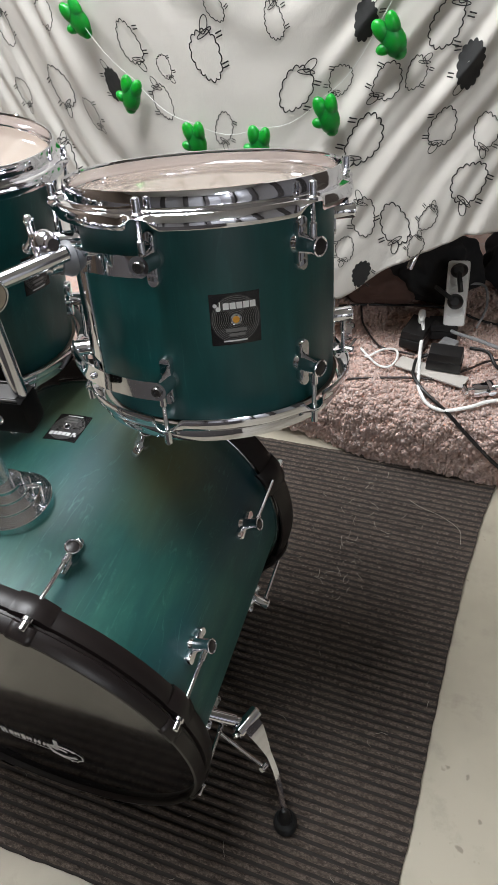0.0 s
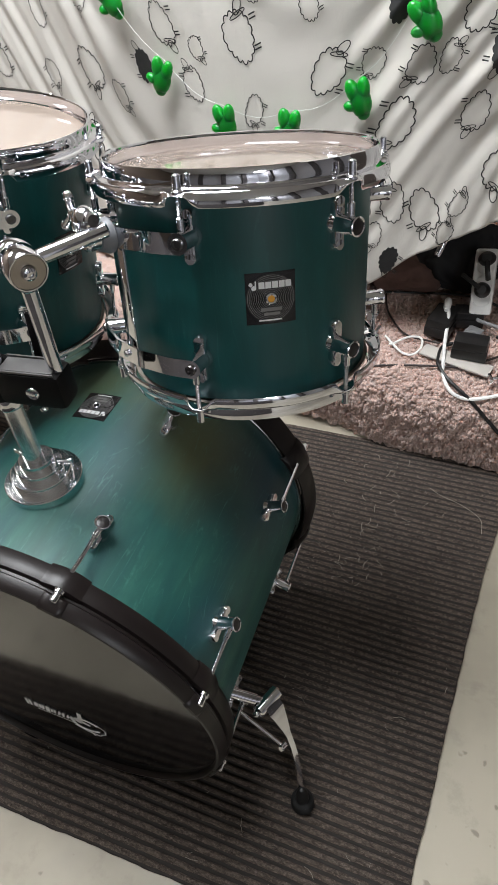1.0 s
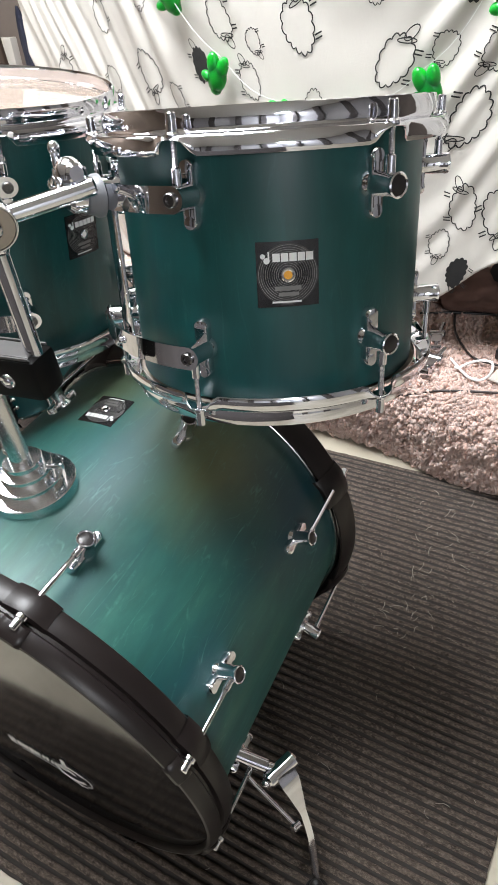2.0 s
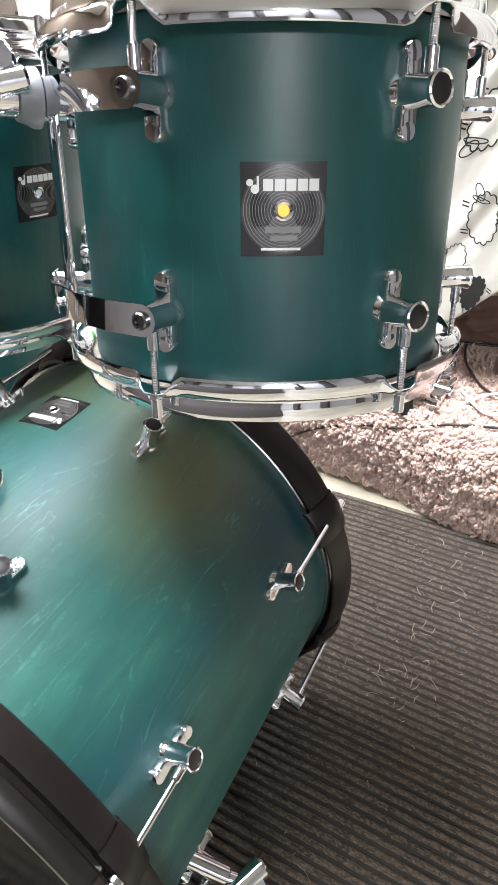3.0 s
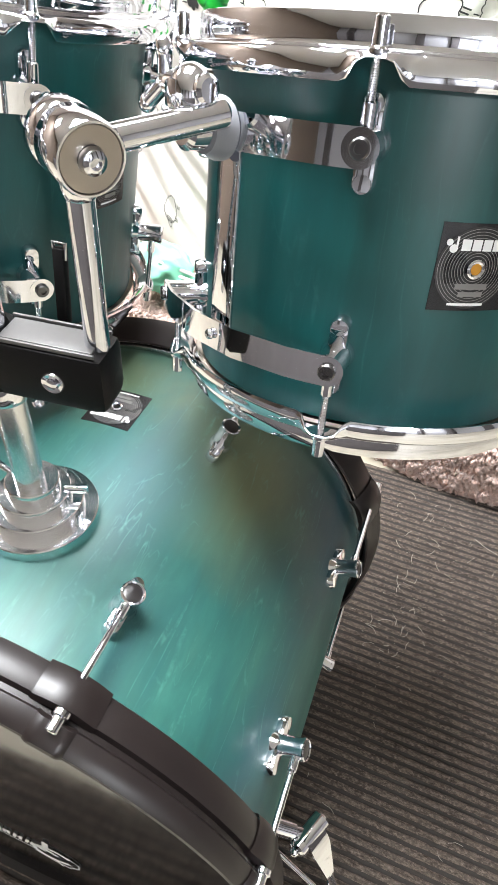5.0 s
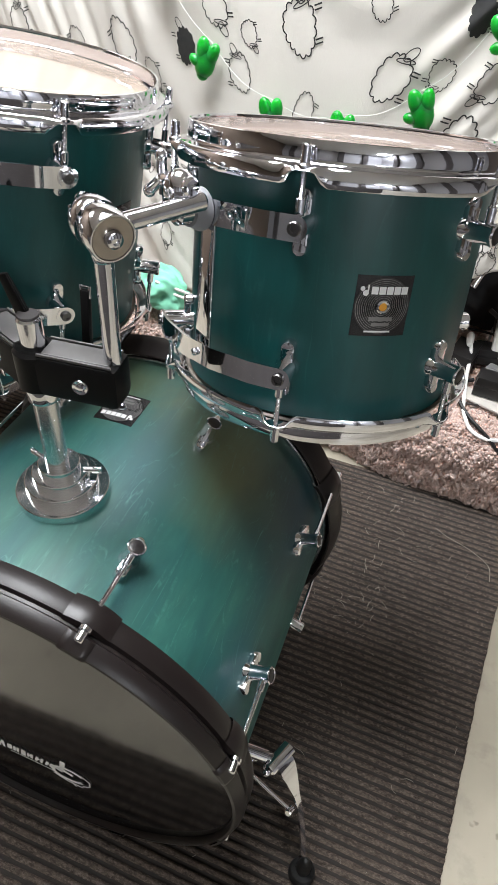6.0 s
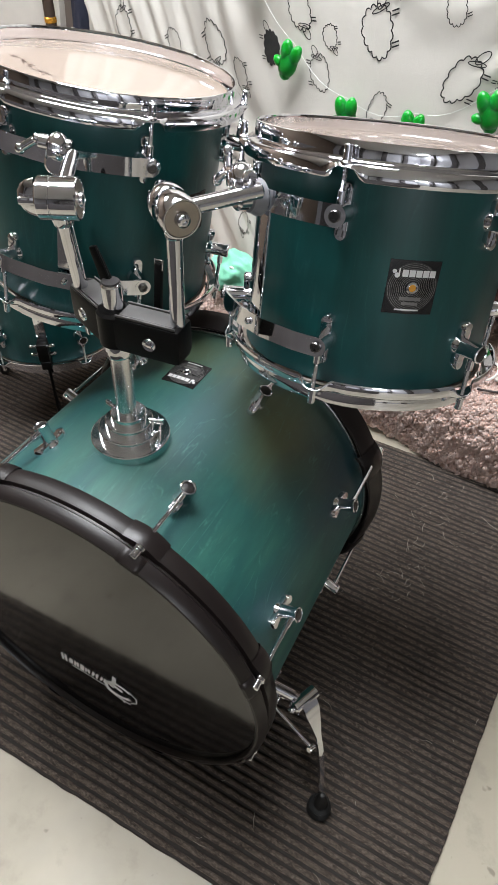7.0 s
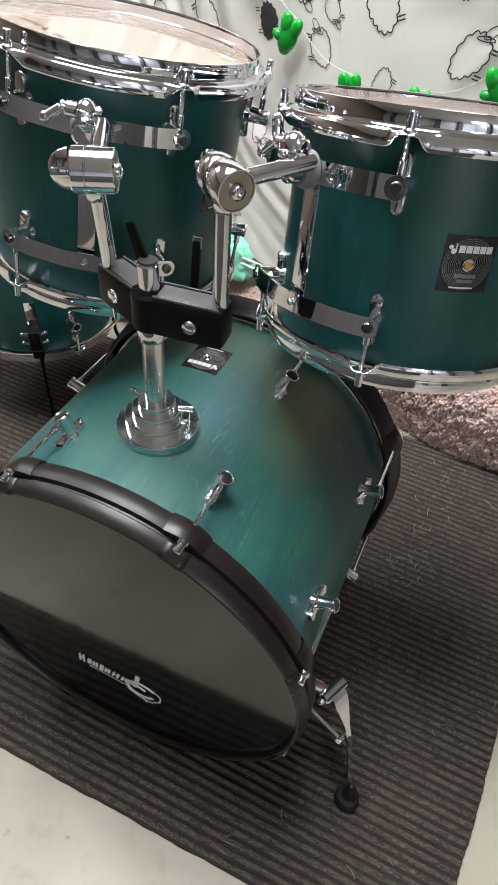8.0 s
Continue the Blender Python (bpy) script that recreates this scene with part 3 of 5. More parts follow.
def build_drum(name, m, label, radius, half, lug_z, first_lug, lugs=6, strapped=None, badge=None, spare=False, rise=0.0, category="tom drum"):
    """A tom: shell, two hoops, two heads, lugs with rods, badge and suspension straps. strapped: index of the first of two strapped lugs."""
    drum = thing(name, m, label, category, "drums of the kit")
    angles = [first_lug + 360.0 / lugs * k for k in range(lugs)]
    bm = bmesh.new()
    e = half - 0.002
    lathe(bm, [(radius - 0.0075, -e + 0.004), (radius - 0.004, -e), (radius, -e + 0.002), *[(radius, -e + 0.004 + (2 * e - 0.008) * k / 12) for k in range(13)], (radius, e - 0.002), (radius - 0.004, e), (radius - 0.0075, e - 0.004)], 96, closed=True)
    part("shell", bm, GREEN_Z, drum, "satin green stained wooden shell")
    for top in (True, False):
        mirror = I4 if top else Matrix.Diagonal((1, 1, -1, 1))
        bm = tom_hoop(radius, half, angles)
        for v in bm.verts:
            v.co = mirror @ v.co
        part("top_hoop" if top else "bottom_hoop", bm, CHROME, drum, "chromed flanged steel hoop")
        bm = bmesh.new()
        prof = [(radius + 0.0045, half - 0.004), (radius + 0.0045, half - 0.001), (radius + 0.001, half + 0.0016), (radius - 0.004, half + 0.0024), (radius * 0.5, half + 0.0022), (0, half + 0.0022)]
        lathe(bm, prof, 96, mirror)
        part("batter_head" if top else "resonant_head", bm, BATTER if top else RESO, drum, "cream film drumhead" if top else "")
        length = half - 0.0010 - lug_z - (rise if top else -rise)
        rod_mesh = None
        for k, a in enumerate(angles):
            held = strapped is not None and k in (strapped, (strapped + 1) % lugs)
            place = Matrix.Rotation(radians(a), 4, "Z") @ Matrix.Translation((radius, 0, rise + (lug_z if top else -lug_z)))
            lug = link("lug", LUG_SHORT if held else LUG, CHROME, drum, "", place)
            if not held:
                link("cap", LUG_CAP, CAP, lug)
            turn = Matrix.Translation((0.0222, 0, 0)) @ (I4 if top else pose(0, 0, 0, 180, 0, 0))
            if rod_mesh is None:
                ob = part("tension_rod", tension_rod(length, 0.0165), CHROME, lug)
                rod_mesh = ob.data
            else:
                ob = link("tension_rod", rod_mesh, CHROME, lug)
            ob.matrix_basis = turn
    if strapped is not None:
        a0 = angles[strapped]
        a1 = a0 + 360.0 / lugs
        mid = (a0 + a1) / 2
        for z in (rise + lug_z, rise - lug_z):
            bm = bmesh.new()
            r = radius + 0.0310
            rim = math.degrees(0.012 / r)
            bends = [a0 - rim * 0.2, a0 + rim * 1.1, a0 + rim * 2.4, mid - 7, mid + 7, a1 - rim * 2.4, a1 - rim * 1.1, a1 + rim * 0.2]
            grid_rows = []
            for b in bends:
                c, q = math.cos(radians(b)), math.sin(radians(b))
                grid_rows.append([((r + o) * c, (r + o) * q, z + h) for o, h in ((0, -0.01075), (0.0028, -0.01075), (0.0028, 0.01075), (0, 0.01075), (0, -0.01075))])
            grid(bm, grid_rows)
            bmesh.ops.remove_doubles(bm, verts=bm.verts, dist=1e-5)
            for a in (a0, a1):
                lathe(bm, [(0, r), (0.0108, r), (0.0108, r + 0.0028), (0, r + 0.0028)], 24, Matrix.Rotation(radians(a), 4, "Z") @ pose(0, 0, z, 0, 90, 0))
            band = part("upper_strap" if z > 0 else "lower_strap", bm, CHROME, drum, "bent chrome strap screwed to two lugs", sharp=30)
            for a in (a0, a1):
                bm = bmesh.new()
                lathe(bm, [(0.003, r + 0.0045), (0.003, r + 0.0062), (0.0050, r + 0.0062), (0.0060, r + 0.005), (0.0060, r + 0.0027), (0, r + 0.0027), (0, r + 0.0045), (0.003, r + 0.0045)], 16, Matrix.Rotation(radians(a), 4, "Z") @ pose(0, 0, z, 0, 90, 0))
                part("hex_screw", bm, SCREW, band)
        bm = bmesh.new()
        block(bm, (0.003, 0.021, 2 * lug_z + 0.018), Matrix.Rotation(radians(mid), 4, "Z") @ pose(radius + 0.0240, 0, rise), 0.0008)
        rib = part("upright_bar", bm, CHROME, drum, "flat chrome bar joining the straps")
        bm = bmesh.new()
        ball(bm, (0.006, 0.008, 0.008), Matrix.Rotation(radians(mid), 4, "Z") @ pose(radius + 0.0345, 0, rise - lug_z), 10)
        part("rivet", bm, CHROME, rib)
        lug_z += rise
        bm = bmesh.new()
        out = Matrix.Rotation(radians(mid), 4, "Z") @ pose(0, 0, lug_z, 0, 90, 0)
        r = radius + 0.0330
        lathe(bm, [(0, r), (0.0185, r), (0.0185, r + 0.004), (0.0160, r + 0.009), (0.0145, r + 0.014), (0, r + 0.014)], 28, out)
        part("pivot_boss", bm, GREY_PLASTIC, drum, "grey nylon pivot boss on the strap")
        bm = bmesh.new()
        rod(bm, 0.0125, r + 0.012, r + 0.030, out, 20)
        block(bm, (0.030, 0.012, 0.016), Matrix.Rotation(radians(mid), 4, "Z") @ pose(r + 0.024, 0.0, lug_z + 0.018), 0.004)
        block(bm, (0.012, 0.020, 0.030), Matrix.Rotation(radians(mid), 4, "Z") @ pose(r + 0.022, 0.0, lug_z + 0.008), 0.004)
        rod(bm, 0.0085, -0.019, 0.019, Matrix.Rotation(radians(mid), 4, "Z") @ pose(r + 0.024, 0, lug_z + 0.021, 90, 0, 0), 14)
        ball(bm, (0.027, 0.027, 0.031), Matrix.Rotation(radians(mid), 4, "Z") @ pose(r + 0.025, 0.003, lug_z + 0.019), 18)
        clamp = part("pivot_clamp", bm, CHROME, drum, "cast chrome hinge clamp")
        bm = bmesh.new()
        base = Matrix.Rotation(radians(mid), 4, "Z") @ pose(r + 0.024, -0.014, lug_z + 0.022)
        bar(bm, (0, 0, 0), (0.002, -0.010, 0.002), 0.0055, 12, base)
        if not spare:
            bar(bm, (0.002, -0.008, 0.004), (0.003, -0.008, 0.018), 0.0045, 12, base)
            ball(bm, (0.011, 0.011, 0.013), base @ pose(0.003, -0.008, 0.018), 12)
        bar(bm, (0.002, -0.008, 0.000), (0.004, -0.024, -0.012), 0.0048, 12, base)
        ball(bm, (0.011, 0.012, 0.012), base @ pose(0.004, -0.024, -0.012), 12)
        part("wing_screw", bm, CHROME, clamp)
    if badge is not None:
        if spare:
            badge_on(drum, radius, -134.0, rise, 1.0, 0.0510, WHITE_PRINT)
        badge_on(drum, radius, badge, rise, 1.0, 0.0540 if badge < -20 else 0.0510, None if badge < -20 else WHITE_PRINT)
    bm = bmesh.new()
    rng = random.Random(3)
    put = lambda u, v: Vector((u, v, half + 0.0032))
    for k in range(16):
        u, v = -radius * 0.60 + 0.0052 * k, -radius * 0.40 - 0.0026 * k + rng.uniform(-0.006, 0.006)
        d, e = rng.uniform(-0.006, 0.010), rng.uniform(-0.007, 0.007)
        ribbon(bm, put, [(u, v), (u + d * 0.5, v + e * 0.7), (u + d, v + e)], rng.uniform(0.0012, 0.0030), False)
    if spare:
        part("worn_print", bm, HEAD_INK, drum, "worn dark print on the head")
    else:
        bm.free()
    return drum


def axis_pose(centre, axis):
    """A pose whose z is the axis and whose x stays near the world's x."""
    a = Vector(axis).normalized()
    x = (Vector((1, 0, 0)) - a * a.x).normalized()
    y = a.cross(x)
    return Matrix(((x.x, y.x, a.x, centre[0]), (x.y, y.y, a.y, centre[1]), (x.z, y.z, a.z, centre[2]), (0, 0, 0, 1)))


TOM_A = axis_pose((0.2190, 0.1880, 0.7865), (-0.053, 0.2295, 0.972))
TOM_B = axis_pose((-0.2045, 0.2060, 0.7830), (0.101, 0.1295, 0.9865))
build_drum("tom_drum", TOM_A, "satin green wooden rack tom with chrome hoops, smaller of the pair", 0.1505, 0.1185, 0.067, -89.8, 6, 5, -59.5, False, 0.0045)
build_drum("tom_drum", TOM_B, "satin green wooden rack tom with chrome hoops, larger of the pair", 0.1625, 0.1385, 0.0780, -97.5, 6, 0, -6.0, True, 0.008)

# ---- bass drum (z of its own frame points out of the front head) ----
BASS_POSE = pose(0, 0, 0.302, 89, 0, 0)
bass = thing("bass_drum", BASS_POSE, "satin green bass drum with black hoops and gloss black head", "bass drum", "drums of the kit")
BR = 0.268


def bass_drum():
    bm = bmesh.new()
    lathe(bm, [(BR - 0.008, -0.215), (BR - 0.004, -0.22), (BR, -0.218), *[(BR, -0.215 + 0.418 * k / 20) for k in range(21)], (BR - 0.004, 0.206), (BR - 0.008, 0.2)], 128, closed=True)
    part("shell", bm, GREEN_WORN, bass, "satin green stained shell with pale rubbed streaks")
    bm = bmesh.new()
    lathe(bm, [(0.2690, 0.178), (0.2840, 0.1775), (0.2885, 0.1795), (0.2912, 0.187), (0.2917, 0.197), (0.2900, 0.2035), (0.2850, 0.2055), (0.2845, 0.2100), (0.2895, 0.2110), (0.2915, 0.2130), (0.2905, 0.2190), (0.2875, 0.2255), (0.2848, 0.2290), (0.2815, 0.2295), (0.2795, 0.2265), (0.2795, 0.2200), (0.2690, 0.2160)], 160, closed=True)
    part("front_hoop", bm, BLACK_HOOP, bass, "deep black hoop with a groove round it")
    bm = bmesh.new()
    lathe(bm, [(0.2800, -0.2030), (0.2820, -0.2005), (0.2842, -0.2015), (0.2880, -0.2100), (0.2925, -0.2250), (0.2935, -0.2370), (0.2900, -0.2420), (0.2695, -0.2430), (0.2690, -0.2260), (0.2770, -0.2240)], 144, closed=True)
    part("rear_hoop", bm, BLACK_HOOP, bass, "black lacquered wooden hoop")
    bm = bmesh.new()
    lathe(bm, [(0.2690, -0.2050), (0.2735, -0.2045), (0.2748, -0.2060), (0.2748, -0.2100), (0.2690, -0.2110)], 128, closed=True)
    part("head_rim", bm, SATIN, bass, "thin silver rim of the rear head")
    bm = bmesh.new()
    lathe(bm, [(0.2680, 0.2100), (0.2690, 0.2165), (0.2790, 0.2205), (0.12, 0.2200), (0, 0.2200)], 96)
    head = part("front_head", bm, BLACK_HEAD, bass, "gloss black front drumhead with a pale worn maker's mark")
    put = lambda u, v: Vector((u * 0.86 + 0.010, v * 1.0 + 0.034, 0.2214))
    bm = bmesh.new()
    x = -0.088
    for k, (w, h, lean) in enumerate(((0.012, 0.014, 0.002), (0.006, 0.010, 0.004), (0.010, 0.010, 0.004), (0.006, 0.012, 0.004), (0.010, 0.009, 0.004), (0.014, 0.010, 0.006), (0.012, 0.009, 0.006))):
        y = -0.142 - 0.0012 * k
        h *= 1.7
        for s in (0, w * 0.66):
            ribbon(bm, put, [(x + s, y - h * 0.5), (x + s + lean, y + h * 0.5)], 0.0045, False)
        ribbon(bm, put, [(x, y - h * 0.1), (x + w * 0.7, y + h * 0.12)], 0.0038, False)
        x += w + 0.0045
    ribbon(bm, put, [(-0.07, -0.158), (-0.03, -0.161), (0.012, -0.166)], 0.0025, False)
    ring = [(0.038 + 0.028 * math.cos(6.2832 * k / 40), -0.158 + 0.019 * math.sin(6.2832 * k / 40)) for k in range(40)]
    ribbon(bm, put, ring[3:37], 0.0075, False)
    ribbon(bm, put, [(0.012, -0.150), (0.030, -0.149), (0.046, -0.156)], 0.009, False)
    ribbon(bm, put, [(0.034, -0.116), (0.030, -0.136), (0.022, -0.158)], 0.009, False)
    ribbon(bm, put, [(0.008, -0.172), (0.034, -0.185), (0.060, -0.187)], 0.004, False)
    ribbon(bm, put, [(0.040, -0.180), (0.046, -0.194)], 0.004, False)
    ribbon(bm, put, [(0.062, -0.142), (0.076, -0.156), (0.074, -0.172), (0.060, -0.182)], 0.0028, False)
    part("maker_mark", bm, WHITE_WORN, head)
    bm = bmesh.new()
    lathe(bm, [(0.2670, -0.222), (0.2660, -0.2275), (0.12, -0.2270), (0, -0.2270)], 64)
    part("rear_head", bm, BATTER, bass)

    def claw_mesh():
        """Rubber-coated claw: a saddle over the hoop's outer band, running into a flat tongue on its front band."""
        bm = bmesh.new()
        rows = []
        for k in range(17):
            t = k / 16 * 2 - 1
            w = 0.026 * t
            lift = 0.0038 * max(0.0, 1 - (abs(t) / 0.95) ** 2.2) ** 1.2
            row = []
            for r, z in ((0.2820, 0.1760), (0.2892, 0.1765), (0.2927, 0.183), (0.2937, 0.197), (0.2917, 0.2045), (0.2850, 0.2065)):
                rr = r + lift - 0.001 * abs(t)
                row.append((rr * math.cos(w / rr), rr * math.sin(w / rr), z))
            rows.append(row)
        grid(bm, rows)
        tongue = []
        for k in range(9):
            w = 0.0155 * (k / 8 * 2 - 1)
            edge = 0.0 if k in (0, 8) else 0.0022
            row = []
            for r, z in ((0.2850, 0.2085), (0.2902, 0.2105), (0.2922, 0.2135), (0.2910, 0.2193), (0.2880, 0.2258), (0.2850, 0.2295), (0.2810, 0.2302)):
                row.append(((r + edge) * math.cos(w / r), (r + edge) * math.sin(w / r), z + edge * 0.8))
            tongue.append(row)
        grid(bm, tongue)
        return bm

    def far_claw_mesh():
        bm = bmesh.new()
        rows = []
        for k in range(13):
            t = k / 12 * 2 - 1
            w = 0.026 * t
            lift = 0.0045 * max(0.0, 1 - (abs(t) / 0.95) ** 2.2)
            row = []
            for r, z in ((0.2750, 0.1935), (0.2800, 0.1935), (0.2835, 0.1965), (0.2895, 0.2100), (0.2940, 0.2250), (0.2950, 0.2375), (0.2910, 0.2440), (0.2720, 0.2445)):
                rr = r + lift
                row.append((rr * math.cos(w / rr), rr * math.sin(w / rr), z))
            rows.append(row)
        grid(bm, rows)
        return bm

    def rod_mesh(end):
        bm = bmesh.new()
        rod(bm, 0.0044, 0.100, 0.128, pose(0.2925, 0, 0), 12)
        rod(bm, 0.0030, 0.120, end, pose(0.2925, 0, 0), 10)
        return bm

    def bolt_mesh(end):
        bm = bmesh.new()
        lathe(bm, [(0, end - 0.016), (0.0070, end - 0.016), (0.0070, end - 0.012), (0.0050, end - 0.011), (0.0050, end - 0.001), (0.0035, end), (0, end)], 14, pose(0.2935, 0, 0))
        return bm

    shared = {}
    for front in (True, False):
        for k in range(8):
            a = 22.5 + 45 * k
            place = Matrix.Rotation(radians(a), 4, "Z")
            if not front:
                place = place @ pose(0, 0, 0, 180, 0, 0)
            z = 0.106 if front else 0.109
            lug = link("lug", LUG, CHROME, bass, "", place @ Matrix.Translation((BR, 0, z)))
            cap = link("cap", LUG_CAP, CAP, lug)
            back = Matrix.Translation((-BR, 0, -z))
            for name, maker, mat in (("claw", claw_mesh if front else far_claw_mesh, BLACK_HOOP), ("tension_rod", lambda: rod_mesh(0.185 if front else 0.205), CHROME), ("claw_bolt", lambda: bolt_mesh(0.2225 if front else 0.252), CHROME)):
                if (name, front) not in shared:
                    ob = part(name, maker(), mat, lug, "black claw hook over the hoop" if name == "claw" else "")
                    shared[name, front] = ob.data
                else:
                    ob = link(name, shared[name, front], mat, lug, "black claw hook over the hoop" if name == "claw" else "")
                ob.matrix_basis = back
    # badge on top of the shell, its writing turned away from the front head
    badge_on(bass, BR, 92.5, -0.098, 1.0, 0.055, BLACK_METAL)


WHITE_WORN = plain("pale_worn_print", (0.72, 0.72, 0.71), 0.5, 0.0, 0.5, 90)
bass_drum()


def spur(side):
    """A folding leg: stud and hinge on the shell, bent flat strap, stay rod, rubber foot; x outwards."""
    def w(x, y, z):
        p = BASS_POSE.inverted() @ Vector((x, y, z))
        return Vector((p.x * side, p.y, p.z))

    bm = bmesh.new()
    bar(bm, w(0.240, -0.121, 0.226), w(0.290, -0.108, 0.196), 0.0095, 16)
    bar(bm, w(0.284, -0.110, 0.200), w(0.300, -0.105, 0.191), 0.0065, 14)
    leg = part("spur_leg", bm, CHROME, bass, "folding chrome spur with a bent strap and a rubber foot")
    bm = bmesh.new()
    bar(bm, w(0.297, -0.124, 0.188), w(0.317, -0.080, 0.190), 0.0115, 18)
    ball(bm, (0.012, 0.012, 0.012), Matrix.Translation(w(0.296, -0.126, 0.188)), 10)
    part("hinge", bm, CHROME, leg)
    path = spline([w(0.307, -0.102, 0.199), w(0.321, -0.108, 0.187), w(0.341, -0.121, 0.148), w(0.357, -0.135, 0.110), w(0.369, -0.152, 0.075), w(0.378, -0.170, 0.042)], 6)
    bm = bmesh.new()
    up = (w(0, -1, 0) - w(0, 0, 0)).normalized()
    rows = []
    for i, p in enumerate(path):
        f = i / (len(path) - 1)
        d = (path[min(i + 1, len(path) - 1)] - path[max(i - 1, 0)]).normalized()
        wide = (w(0.35, 0.94, 0) - w(0, 0, 0)).normalized()
        wide = (wide - d * wide.dot(d)).normalized()
        thin = d.cross(wide)
        hw = 0.0140 if f < 0.24 else 0.0140 - 0.0090 * min(1, (f - 0.24) / 0.20)
        rows.append([bm.verts.new(p + wide * hw * a + thin * 0.0016 * b) for a, b in ((-1, -1), (1, -1), (1, 1), (-1, 1))])
    for a, b in zip(rows, rows[1:]):
        for k in range(4):
            bm.faces.new((a[k], a[(k + 1) % 4], b[(k + 1) % 4], b[k]))
    bm.faces.new(rows[0])
    bm.faces.new(rows[-1])
    part("strap", bm, CHROME, leg)
    bm = bmesh.new()
    bar(bm, w(0.258, -0.118, 0.158), w(0.340, -0.139, 0.126), 0.0032, 10)
    bar(bm, w(0.339, -0.146, 0.128), w(0.343, -0.134, 0.122), 0.0055, 12)
    part("stay_rod", bm, CHROME, leg)
    bm = bmesh.new()
    m = BASS_POSE.inverted() @ Matrix.Translation((0.382, -0.178, CARPET_TOP - 0.001)) @ Matrix.Diagonal((0.86, 0.86, 1.14, 1))
    if side < 0:
        m = Matrix.Diagonal((-1, 1, 1, 1)) @ m
    lathe(bm, [(0, 0), (0.0215, 0), (0.0230, 0.003), (0.0205, 0.006), (0.0228, 0.009), (0.0200, 0.012), (0.0222, 0.015), (0.0190, 0.018), (0.0200, 0.021), (0.0125, 0.024), (0.0120, 0.040), (0.0085, 0.052), (0.004, 0.060), (0, 0.061)], 28, m)
    part("rubber_foot", bm, RUBBER, leg, "ribbed black rubber foot")


spur(1)
spur(-1)

# ---- double tom holder standing on the bass drum ----
holder = thing("tom_holder", pose(0, 0, 0.302, -1, 0, 0), "chrome double tom holder with black clamp on the bass drum", "tom holder")
HX, HY = -0.003, -0.060


